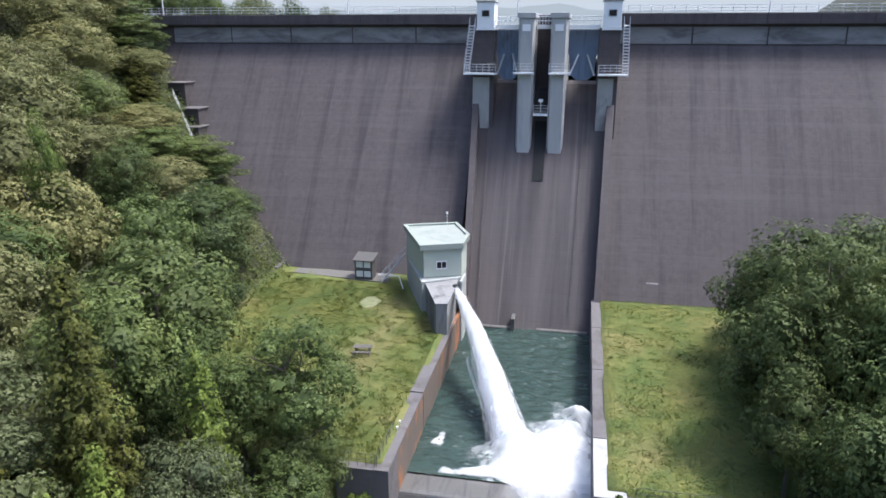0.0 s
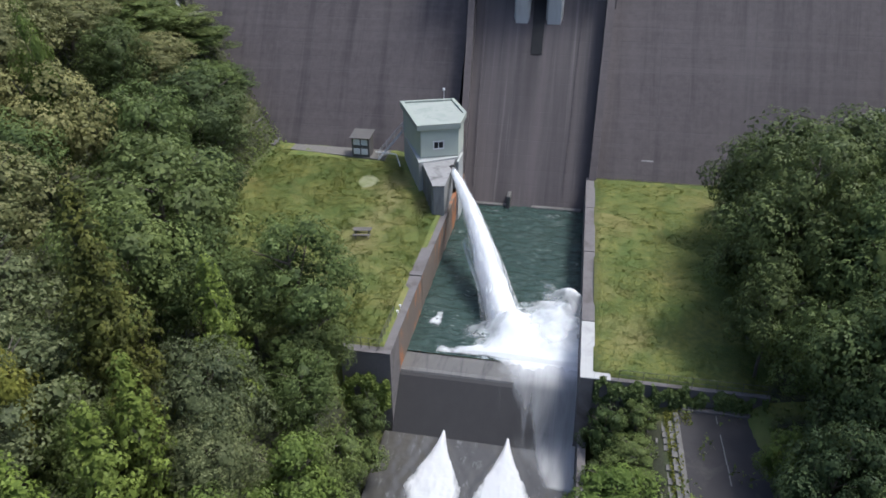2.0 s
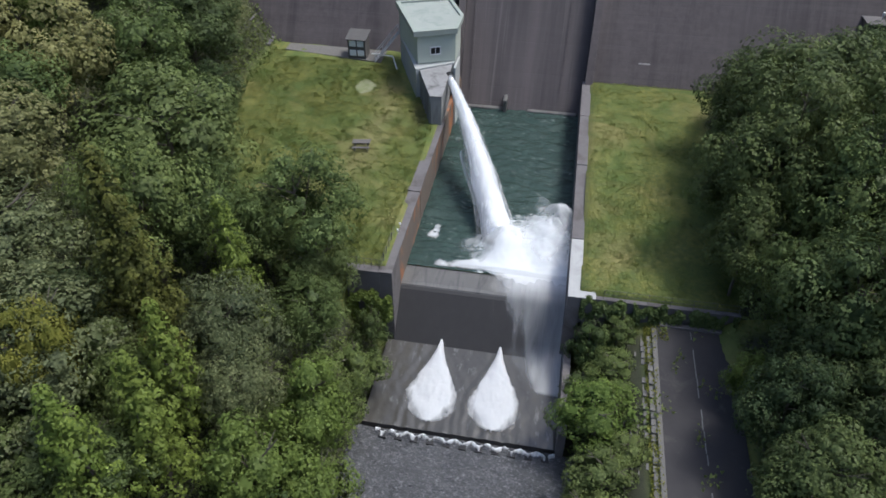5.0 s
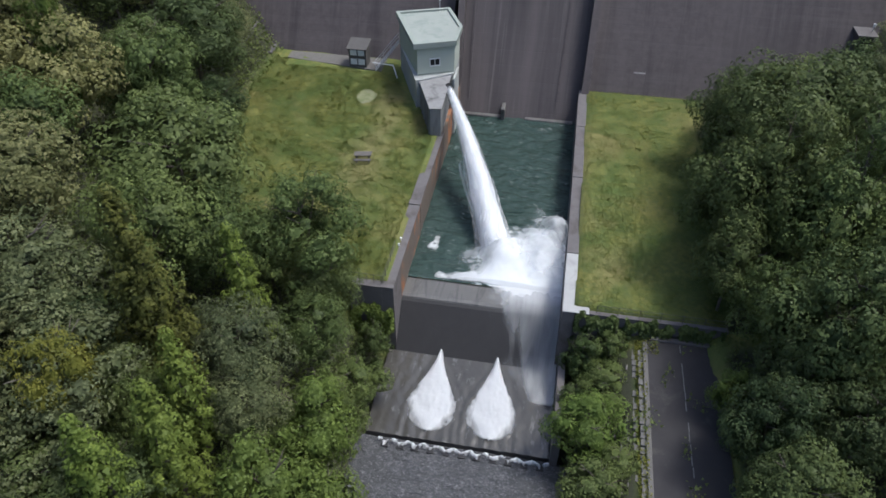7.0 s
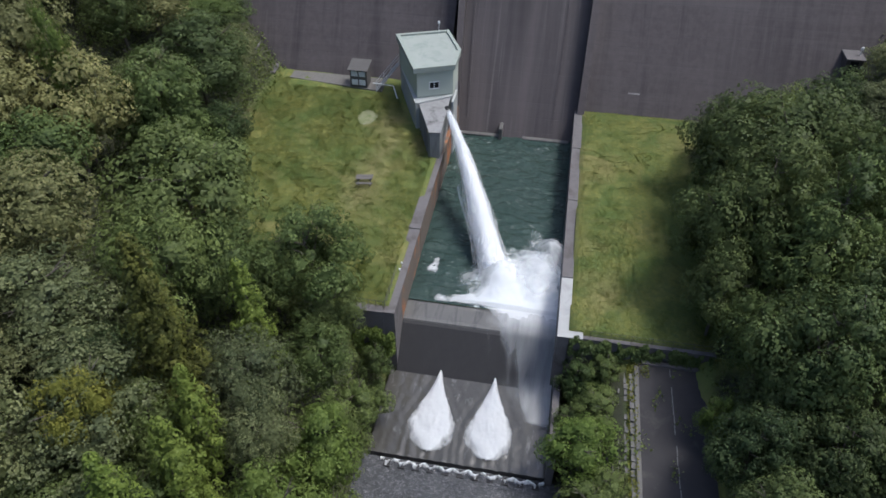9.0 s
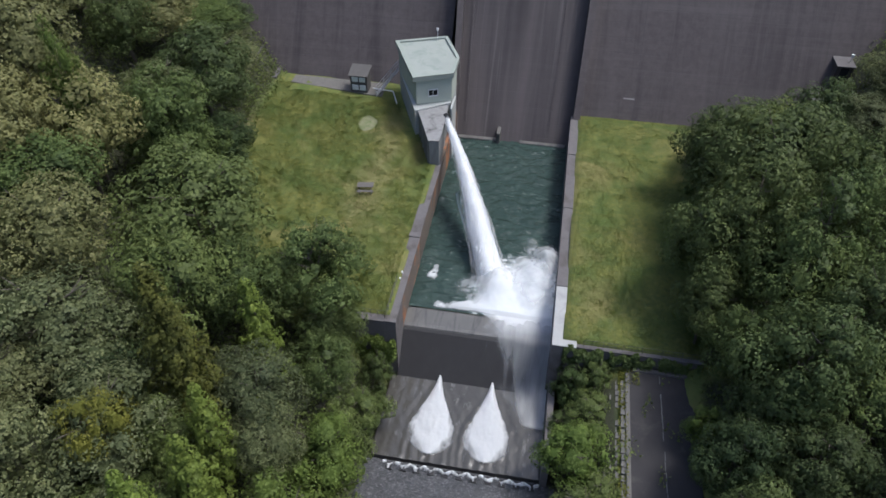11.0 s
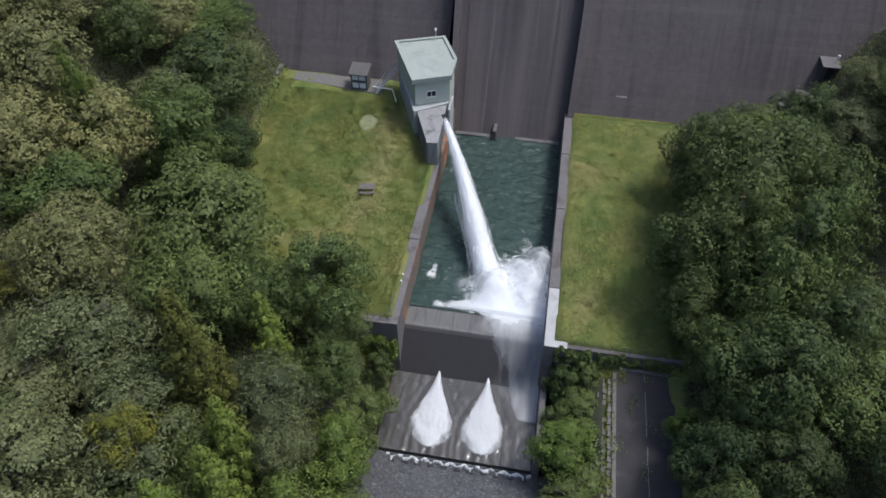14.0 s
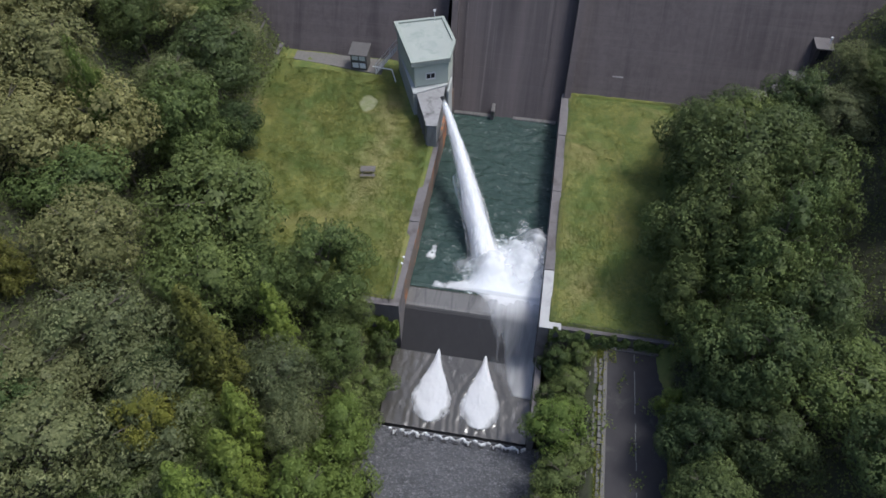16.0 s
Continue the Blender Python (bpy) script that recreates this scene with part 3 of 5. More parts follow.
slope_stair("ladder_stair", (-15.2, 94.2, 25.2), (-14.5, 94.6, 31.2), 0.7, 16, "steep galvanised stair beside the gate pier")
slope_stair("ladder_stair", (4.95, 94.2, 25.2), (4.75, 94.6, 31.2), 0.7, 16, "steep galvanised stair beside the gate pier")
railing("crest_railing", (-70, 108.9, 32.7), (-52, 108.9, 32.7), 14, 1.2)
railing("crest_railing", (-52, 108.9, 32.7), (-15, 108.9, 32.7), 26, 1.2)
railing("crest_railing", (4, 108.9, 32.7), (60, 108.9, 32.7), 36, 1.2)
for x in (-66, -35.5, -10.0, 24.0):
    t = thing("street_lamp", "slim grey steel lamp post on the dam crest", "street lamp", x, 107.8, 31.7, group="crest lamps")
    part("pole", rod(B(), (0, 0, 0), (0, 0, 7.5), 0.09, 8, 0.05), WHITE, t)
    part("lamp_arm", rod(B(), (0, 0, 7.4), (0.9, 0, 7.6), 0.04, 6), WHITE, t)
    part("lamp_head", box(B(), 0.8, 1.3, -0.12, 0.12, 7.55, 7.68, 0.03), STEEL, t)

# ---- stilling basin ----
basin = thing("basin_wall", "rust-stained concrete side walls of the stilling basin", "wall", kind="structure")
part("left_wall", slab(B(), [(-13.35, 42.6), (-12.3, 42.6), (-12.32, 45.4), (-13.35, 45.4)], -9.6, 0.0), WALLTOP, basin, "dark concrete basin wall end")
part("left_wall", slab(B(), [(-13.35, 45.404), (-12.32, 45.404), (-12.4, 54.6), (-13.35, 54.6)], -9.6, 0.0), RUST, basin, "orange rust-stained concrete basin wall")
part("left_wall", slab(B(), [(-13.45, 54.8), (-12.4, 54.8), (-12.4, 79.8), (-13.45, 79.8)], -9.6, -0.1), RUST, basin, "orange rust-stained concrete basin wall")
part("wall_cap", box(B(), -13.45, -12.32, 42.55, 54.55, 0.004, 0.10, 0.02), WALLTOP, basin)
part("wall_cap", box(B(), -13.5, -12.38, 54.85, 68.0, -0.096, 0.04, 0.02), WALLTOP, basin)
part("buttress", box(B(), -13.5, -12.3, 54.3, 55.0, 0.1, 0.22, 0.02), WALLTOP, basin)
part("right_wall", box(B(), 2.22, 3.2, 42.5, 80.5, -9.6, 0.0), WALLTOP, basin, "dark concrete basin wall")
for y0, y1 in ((42.5, 49.9), (50, 61.9), (62, 71.9), (72, 79.5)):
    part("wall_cap", box(B(), 2.18, 3.24, y0, y1, 0.004, 0.09, 0.02), PALE if y1 < 50 else WALLTOP, basin)
part("return_wall", box(B(), -16.3, -13.36, 42.6, 43.2, -6.0, 0.0), WALLTOP, basin)
part("return_cap", box(B(), -16.35, -13.46, 42.5, 43.3, 0.004, 0.1, 0.02), WALLTOP, basin)
part("return_wall", box(B(), 3.21, 15.6, 42.75, 43.15, -6.0, -0.12), WALLTOP, basin)
part("return_cap", box(B(), 3.22, 4.4, 42.5, 43.3, 0.004, 0.1, 0.02), PALE, basin)
weir = thing("weir", "concrete overflow weir with a wet near-black downstream face", "weir", kind="structure")
part("weir_crest", along_x(B(), [(48.2, -9.6), (48.15, -3.75), (45.9, -3.62), (45.6, -3.72), (45.2, -4.4), (45.2, -9.6)], -12.35, 2.5), APRON, weir)
# wet concrete, made near-black so the colour also holds the face's shade
part("weir_face", along_x(B(), [(45.62, -3.80), (45.25, -4.0), (42.1, -7.45), (41.9, -9.6), (45.15, -9.6)], -12.3, 2.5), WET, weir, "wet concrete weir face with its shade put into the near-black colour")
part("apron", along_x(B(), [(42.15, -9.7), (42.1, -7.40), (33.4, -7.75), (33.0, -9.7)], -12.9, 2.9), APRON_WET, weir, "wet grey concrete apron")
part("side_wall", slab(B(), [(2.5, 33.0), (3.1, 33.0), (3.1, 42.6), (2.5, 42.6)], -9.7, -5.2), WALLTOP, weir)
for i in range(11):
    x = -11.3 + i * 1.28
    part("baffle_block", slab(B(), [(x, 32.3), (x + 0.6, 32.3), (x + 0.5, 32.98), (x + 0.1, 32.98)], -9.0, -7.92), WET, weir)
railing("lawn_railing", (-16.0, 42.9, 0.1), (-13.4, 42.9, 0.1), 4, 1.0, "thin dark steel railing on the basin corner", 2, 0.02, mat=BROWN)
railing("lawn_railing", (-13.25, 42.9, 0.1), (-13.25, 47.6, 0.1), 5, 1.0, "thin dark steel railing on the basin corner", 2, 0.02, mat=BROWN)
railing("lawn_railing", (5.0, 42.95, -0.12), (15.4, 42.95, -0.12), 6, 0.9, "thin dull steel railing along the lawn edge", 2, 0.018, mat=BROWN)
for y in (47.9, 48.8):
    t = thing("marker_lamp", "small white marker lamp on the basin wall", "lamp", -13.0, y, 0.1, group="marker lamps")
    part("stem", rod(B(), (0, 0, 0), (0, 0, 0.25), 0.03), STEEL, t)
    part("head", rod(B(), (0, 0, 0.25), (0, 0, 0.42), 0.1, 8), WHITE, t)


def water_grid(name, x0, x1, y0, y1, z, step, amp, material, label, freq=0.7, holes=None):
    nx, ny = int((x1 - x0) / step), int((y1 - y0) / step)
    verts, faces = [], []
    for j in range(ny + 1):
        for i in range(nx + 1):
            x, y = x0 + (x1 - x0) * i / nx, y0 + (y1 - y0) * j / ny
            h = amp * noise.fractal(Vector((x * freq, y * freq * 1.5, 1.7)), 0.9, 2.1, 4) * smooth(y0 - 0.3, y0 + 2.5, y)
            verts.append((x, y, z + h))
    w = nx + 1
    faces = [(j * w + i, j * w + i + 1, (j + 1) * w + i + 1, (j + 1) * w + i) for j in range(ny) for i in range(nx)]
    me = bpy.data.meshes.new(name)
    me.from_pydata(verts, [], faces)
    me.polygons.foreach_set("use_smooth", [True] * len(faces))
    me.materials.append(material)
    return tagged(new(name, me), label, "water", kind="structure")


water_grid("water_basin", -12.45, 2.55, 48.1, 79.5, -3.62, 0.2, 0.22, BASIN_WATER, "churning dark green water in the stilling basin")
def apron_film(x0, x1, y0, y1, step):
    """Shallow fast water over the apron, with ripples that follow the two outflows."""
    nx, ny = int((x1 - x0) / step), int((y1 - y0) / step)
    verts = []
    for j in range(ny + 1):
        for i in range(nx + 1):
            x, y = x0 + (x1 - x0) * i / nx, y0 + (y1 - y0) * j / ny
            h = 0.05 * noise.fractal(Vector((x * 1.3, y * 0.8, 6)), 0.9, 2.1, 4)
            for cx in (-8.05, -2.85):
                s = (42.6 - y) / 8.4
                off = abs(x - cx - 0.25 * s) - 2.1 * smooth(0.0, 0.8, s)
                h += 0.035 * math.sin(off * 6.5 + 1.5 * noise.noise(Vector((x, y, 1)))) * math.exp(-max(0.0, off) * 0.9)
            verts.append((x, y, -7.75 + 0.35 * (y - 33.4) / 8.7 + 0.05 + h))
    w = nx + 1
    me = bpy.data.meshes.new("water_apron")
    me.from_pydata(verts, [], [(j * w + i, j * w + i + 1, (j + 1) * w + i + 1, (j + 1) * w + i) for j in range(ny) for i in range(nx)])
    me.polygons.foreach_set("use_smooth", [True] * (nx * ny))
    me.materials.append(plain("thin_apron_flow", (0.040, 0.038, 0.035), (0.085, 0.080, 0.070), 0.6, 0.16, 0.3, 0.04, stretch=(1.2, 0.5, 1), stain=(0.13, 0.127, 0.12), stain_scale=1.3, stain_at=(0.58, 0.72)))
    return tagged(new("water_apron", me), "shallow rippled grey water sliding over the apron", "water", kind="structure")


apron_film(-12.8, 2.45, 33.35, 42.0, 0.12)
water_grid("water_river", -13.5, 4.0, -40, 33.2, -8.05, 0.22, 0.13, RIVER, "grey rippled river below the apron", 1.6)
me = bpy.data.meshes.new("water_lake")
me.from_pydata([(-160, 109.3, 27), (140, 109.3, 27), (400, 900, 27), (-400, 900, 27)], [], [(0, 1, 2, 3)])
me.materials.append(LAKE)
tagged(new("water_lake", me), "calm reservoir water behind the dam", "water", kind="structure")

def backdrop(name, y, base, amp, seed, colour, label):
    """A far ridge sheet across the lake, its haze painted as a pale glow."""
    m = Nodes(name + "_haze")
    # the sheet glows by itself: haze put in as a pale emission colour
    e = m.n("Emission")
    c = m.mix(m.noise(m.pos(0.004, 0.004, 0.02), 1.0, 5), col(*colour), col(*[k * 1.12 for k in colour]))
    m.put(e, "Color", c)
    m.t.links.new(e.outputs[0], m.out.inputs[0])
    b = B()
    prev = None
    for i in range(161):
        x = -y * 1.6 + y * 3.2 * i / 160
        h = base + amp * noise.fractal(Vector((x / y * 3, seed, 0)), 0.9, 2, 5)
        pair = (b.verts.new((x, y, -50)), b.verts.new((x, y + 20, h)))
        if prev:
            b.faces.new((prev[0], pair[0], pair[1], prev[1]))
        prev = pair
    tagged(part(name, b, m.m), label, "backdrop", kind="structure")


backdrop("backdrop_ridge", 900.0, 56.0, 26.0, 2.0, (0.20, 0.215, 0.215), "pale glowing sheet for the wooded ridge beyond the reservoir, haze painted in")
backdrop("backdrop_haze", 1300.0, 170.0, 10.0, 7.0, (0.27, 0.28, 0.28), "glowing sheet painted as bright haze above the far hills")

# ---- white water ----
def jet_path(s):
    """Centre and radius of the jet, s from 0 at the valve to 1 at the water."""
    c = Vector((-12.5 + 8.5 * s, 71.9 - 19.7 * s, 3.25 - 1.2 * s - 5.7 * s * s))
    return c, 0.34 + 0.95 * s ** 1.05


def skin(name, rows, material, parent=None, label="", closed=False):
    """A smooth sheet through rows of (point, cover)."""
    w = len(rows[0])
    verts = [tuple(p) for row in rows for p, _ in row]
    cover = [c for row in rows for _, c in row]
    faces = [(j * w + i, j * w + (i + 1) % w, (j + 1) * w + (i + 1) % w, (j + 1) * w + i) for j in range(len(rows) - 1) for i in range(w if closed else w - 1)]
    me = bpy.data.meshes.new(name)
    me.from_pydata(verts, [], faces)
    me.polygons.foreach_set("use_smooth", [True] * len(faces))
    me.attributes.new("cover", "FLOAT", "POINT").data.foreach_set("value", cover)
    me.materials.append(material)
    ob = new(name, me)
    ob.parent = parent
    return tagged(ob, label)


def build_jet():
    t = thing("water_jet", "white water jet arching from the outlet valve", "water jet")
    for name, grow, cov, seed in (("core", 0.85, 2.0, 0), ("spray_shell", 1.03, 1.0, 5), ("spray_shell", 1.18, 0.5, 9), ("spray_shell", 1.42, 0.24, 13)):
        rows = []
        for i in range(81):
            s = i / 80
            c, r = jet_path(s)
            row = []
            for k in range(28):
                a = k * math.tau / 28
                w = 1 + 0.22 * noise.fractal(Vector((math.cos(a) * 1.3, math.sin(a) * 1.3 + seed, s * 5)), 0.8, 2, 3)
                g = grow * (1 + (0.35 * s if math.cos(a) < 0 and grow > 1 else 0))
                row.append((c + Vector((math.cos(a) * r * w * g * 0.9, 0.2 * math.sin(a) * r, math.sin(a) * r * w * g)), cov * (1.0 if grow < 1 else 0.5 + 0.5 * s)))
            rows.append(row)
        skin(name, rows, JET, t, closed=True)
    rows = []
    for i in range(31):
        s = i / 30
        row = []
        for k in range(13):
            u = k / 12
            top, _ = jet_path(0.40 + 0.52 * s)
            low = Vector((-9.9 + 4.1 * s ** 1.3, 62.6 - 8.0 * s, -0.3 - 3.2 * s))
            p = top.lerp(low, u)
            row.append((p + Vector((0, 0, 0.2 * noise.noise(p))), 0.34 - 0.30 * math.sin(math.pi * min(1, u * 1.15)) + (0.25 if u > 0.85 else 0) - (0.5 if k == 12 or i == 0 else 0)))
        rows.append(row)
    skin("side_veil", rows, JET, t, "thin veil of falling spray")


build_jet()


def mound(name, label, x0, x1, y0, y1, z, step, height, material, category="white water"):
    """A sheet of white water; height gives rise and cover at (x, y)."""
    nx, ny = int((x1 - x0) / step), int((y1 - y0) / step)
    verts, cover = [], []
    for j in range(ny + 1):
        for i in range(nx + 1):
            x, y = x0 + (x1 - x0) * i / nx, y0 + (y1 - y0) * j / ny
            h, c = height(x, y)
            cover.append(c)
            verts.append((x, y, z + h))
    w = nx + 1
    faces = [f for f in ((j * w + i, j * w + i + 1, (j + 1) * w + i + 1, (j + 1) * w + i) for j in range(ny) for i in range(nx)) if any(cover[k] > -0.6 for k in f)]
    me = bpy.data.meshes.new(name)
    me.from_pydata(verts, [], faces)
    me.polygons.foreach_set("use_smooth", [True] * len(faces))
    me.attributes.new("cover", "FLOAT", "POINT").data.foreach_set("value", cover)
    me.materials.append(material)
    return tagged(new(name, me), label, category)


def splash_height(x, y):
    d = math.hypot((x + 1.1) / 6.0, (y - 50.3) / 5.4)
    n = noise.fractal(Vector((x * 0.45, y * 0.45, 4)), 0.9, 2.1, 5)
    core = 2.1 * math.exp(-((x + 3.7) ** 2 / 4 + (y - 52.1) ** 2 / 5)) + 0.8 * math.exp(-((x - 1.2) ** 2 / 3 + (y - 54.0) ** 2 / 5))
    side = 2.3 * math.exp(-((x + 7.5) / 2.6) ** 2 - ((y - 48.7) / 0.7) ** 2) + 2.5 * math.exp(-((x + 10.6) / 0.8) ** 2 - ((y - 53.4) / 1.7) ** 2)
    side *= 0.85 + 0.9 * n
    f = 1.9 * (1 - d) + 0.45 * n + 0.1 + side + 1.1 * smooth(-0.5, 2.2, x) * smooth(56.0, 51.5, y) + 1.2 * smooth(50.5, 48.6, y) * smooth(-6.5, -4.0, x)
    if y < 48.4:
        # thin foam draped over the crest
        f = min(f, 1.5) * smooth(-5.5, -2.0, x + n) * (1 - 0.32 * (48.4 - y)) - 0.1
        return 0.05 + 0.05 * n + 0.04 * max(0.0, f), f
    return 0.04 + 0.26 * min(1.6, max(0.0, f)) ** 0.8 * (1 + 0.35 * n) * smooth(-9.5, -6.5, x) + core, f


def mist_height(x, y):
    d = math.hypot((x - 0.2) / 4.2, (y - 53.0) / 4.6)
    n = noise.fractal(Vector((x * 0.35, y * 0.35, 14)), 0.9, 2.1, 4)
    return 0.5 + 1.9 * math.exp(-d * d * 2) + 0.5 * n, 0.75 * (1 - d) + 0.3 * n


def plume_height(x, y):
    d = math.hypot((x - 0.9) / 2.6, (y - 54.6) / 3.4)
    n = noise.fractal(Vector((x * 0.5, y * 0.5, 24)), 0.9, 2.1, 4)
    return 0.8 + 2.6 * math.exp(-d * d * 2) + 0.6 * n, 0.62 * (1 - d) + 0.35 * n


mound("splash", "boiling white splash where the jet lands", -11.5, 2.2, 45.75, 58.5, -3.6, 0.14, splash_height, FOAM)
mound("spray_mist", "low drifting spray above the splash", -6.5, 2.2, 47.9, 57.5, -3.4, 0.2, mist_height, MIST)
mound("spray_mist", "rising spray plume beside the basin wall", -3.0, 2.2, 49.5, 59.0, -3.3, 0.2, plume_height, MIST)


def teardrop(cx, name="outflow"):
    def height(x, y):
        s = (42.6 - y) / 8.4
        if s < 0:
            return -0.2, -1.0
        half = (0.14 + 2.0 * smooth(0.0, 0.78, s + 0.04)) * math.sqrt(max(0.0, 1 - max(0.0, (s - 0.66) / 0.36) ** 2)) + 0.04
        u = abs(x - cx - 0.25 * s) / max(half, 0.02)
        n = noise.fractal(Vector((x * 1.6, y * 0.8, cx)), 0.8, 2.1, 5)
        ripple = 0.05 * math.sin(16 * (s * 1.4 + u * u * 0.4)) * smooth(0.4, 0.9, s)
        h = max(0.0, 1 - u ** 2.2) * (0.30 + 0.45 * math.exp(-((s - 0.12) / 0.2) ** 2)) + 0.06 * n + ripple
        return h, (1.0 - u) * (3.2 - 1.5 * smooth(0.6, 1.0, s)) + 0.3 * n + 0.15 + 1.5 * ripple
    return mound(name, "foaming white outflow fanning over the apron", cx - 2.9, cx + 2.9, 33.9, 42.7, -7.55, 0.09, height, FAN)


teardrop(-8.05)
teardrop(-2.85)


def falling_sheet():
    prof = [(48.6, -3.55), (47.4, -3.5), (46.2, -3.45), (45.6, -3.52), (45.2, -3.85), (44.5, -4.6), (43.7, -5.5), (42.9, -6.4), (42.1, -7.15), (41.2, -7.28), (40.0, -7.32), (38.6, -7.40), (37.6, -7.42)]
    rows = []
    for y, z in prof:
        row = []
        for i in range(71):
            x = -4.3 + 6.75 * i / 70
            n = noise.noise(Vector((x * 0.9, y * 0.25, 3)))
            xl = -3.0 + 0.8 * min(3.4, max(0.0, 45.6 - y))
            n2 = noise.fractal(Vector((x * 1.3, y * 0.7, 9)), 0.9, 2, 3)
            c = 0.48 * smooth(xl - 1.0, xl + 0.7, x + 0.9 * n2) + 0.16 * smooth(0.2, 2.0, x) - 0.06 + 0.75 * smooth(46.0, 48.4, y) * smooth(-4.0, -1.0, x + n2)
            if y < 42.3:
                c -= 0.9 * smooth(0.0, 1.6, (1.4 - (y - 38.2) * 0.95) - x)
                c += 0.18
            if y < 38.0 or i == 0:
                c = -0.8
            row.append((Vector((x, y + 0.1 * n, z + 0.05 * noise.noise(Vector((x * 2.2, y * 0.5, 3))))), c))
        rows.append(row)
    tagged(skin("overflow_sheet", rows, SHEET), "thin white veil of water falling over the weir", "white water")


falling_sheet()


def baffle_foam(x, y):
    k = abs(((x + 11.0) / 1.28) % 1.0 - 0.5) * 2
    n = noise.fractal(Vector((x * 2.5, y * 2.5, 8)), 0.8, 2, 4)
    f = 1 - abs(y - 32.85 + 0.35 * k) / 0.24
    return 0.12 + 0.28 * max(0.0, f) + 0.10 * n, 1.0 * f - 0.1 + 1.0 * n


mound("baffle_splash", "ragged white splashes along the baffle row", -11.6, 2.5, 31.7, 33.7, -7.85, 0.08, baffle_foam, FOAM)

# ---- valve house ----
def valve_house():
    t = thing("valve_house", "pale green outlet valve house with a flat roof", "building")
    base = [(-16.5, 72.4), (-12.55, 74.9), (-12.5, 78.8), (-14.7, 83.4), (-20.3, 81.2)]
    part("lower_wall", slab(B(), base, -1.0, 3.75), HUTBASE, t, "white-grey painted lower wall")
    grown = [(-16.52, 73.6), (-12.5, 75.3), (-12.48, 78.82), (-14.68, 83.5), (-20.35, 81.3)]
    part("upper_wall", slab(B(), grown, 3.75, 7.15), HUTWALL, t)
    over = [(-16.78, 73.1), (-12.22, 74.98), (-12.18, 78.95), (-14.55, 84.0), (-20.8, 81.6)]
    part("fascia", slab(B(), over, 7.15, 7.5), ROOFEDGE, t)
    inner = [(-16.52, 73.62), (-12.6, 75.25), (-12.55, 78.8), (-14.75, 83.5), (-20.2, 81.4)]
    n = len(over)
    for i in range(n):
        a, b_, c, d = over[i], over[(i + 1) % n], inner[(i + 1) % n], inner[i]
        part("parapet", slab(B(), [a, b_, c, d], 7.5, 7.78), ROOFEDGE, t)
    part("roof", slab(B(), inner, 7.5, 7.56), HUTROOF, t, "pale green roof membrane with worn patches")
    # window in the front wall
    p, q = Vector((-16.52, 73.6, 0)), Vector((-12.5, 75.3, 0))
    u = (q - p).normalized()
    nrm = Vector((u.y, -u.x, 0))
    def panel(name, s0, s1, z0, z1, out, depth, mat, parent, label=""):
        a, b_ = p + u * s0 + nrm * out, p + u * s1 + nrm * out
        c, d = b_ - nrm * depth, a - nrm * depth
        return part(name, slab(B(), [(a.x, a.y), (b_.x, b_.y), (c.x, c.y), (d.x, d.y)], z0, z1), mat, parent, label)
    w = panel("window", 1.52, 2.58, 4.88, 5.62, 0.04, 0.06, DARK, t, "dark glass window")
    for a, b_, z0, z1 in ((1.44, 1.52, 4.8, 5.7), (2.58, 2.66, 4.8, 5.7), (1.44, 2.66, 5.62, 5.72), (2.02, 2.08, 4.88, 5.62), (1.44, 2.66, 4.76, 4.88)):
        panel("window_frame", a, b_, z0, z1, 0.08, 0.1, WHITE, w, "white window frame")
    panel("trim", -0.02, 4.3, 3.82, 3.95, 0.06, 0.1, ROOFEDGE, t)
    # wedge shaped guide block in front
    part("guide_block", slab(B(), [(-16.5, 73.9), (-13.75, 66.95), (-12.62, 67.1), (-12.7, 71.2), (-12.9, 75.1)], -6.0, 3.4), GUIDE, t, "grey concrete guide block with board marks")
    part("guide_block_top", slab(B(), [(-16.58, 73.8), (-13.8, 66.86), (-12.55, 67.02), (-12.62, 71.2), (-12.8, 75.1)], 3.4, 3.55), GUIDE, t)
    for i in range(7):
        k = (i + 0.5) / 7
        x, y = -16.5 + 2.75 * k, 73.9 - 6.95 * k
        part("rib", slab(B(), [(x - 0.12, y - 0.1), (x + 0.02, y - 0.4), (x + 0.10, y - 0.36), (x - 0.04, y - 0.06)], -0.8, 3.4), GUIDE, t)
    part("fin", slab(B(), [(-12.4, 73.6), (-12.18, 73.6), (-12.18, 76.6), (-12.4, 76.6)], -6.0, 3.7), HUTBASE, t, "white painted side fin")
    part("valve_mouth", rod(B(), (-12.75, 72.6, 3.35), (-12.4, 71.7, 3.15), 0.42, 14), DARK, t, "dark steel valve mouth")
    part("mast", rod(B(), (-15.6, 82.9, 7.5), (-15.6, 82.9, 9.0), 0.04), STEEL, t)
    part("mast_lamp", rod(B(), (-15.6, 82.9, 9.0), (-15.6, 82.9, 9.25), 0.14, 8), WHITE, t, "white lamp head")


valve_house()
slope_stair("service_stair", (-23.2, 79.6, 0.9), (-20.4, 81.0, 4.2), 0.9, 12, "galvanised service stair up to the valve house", (-0.2, 1, 0))


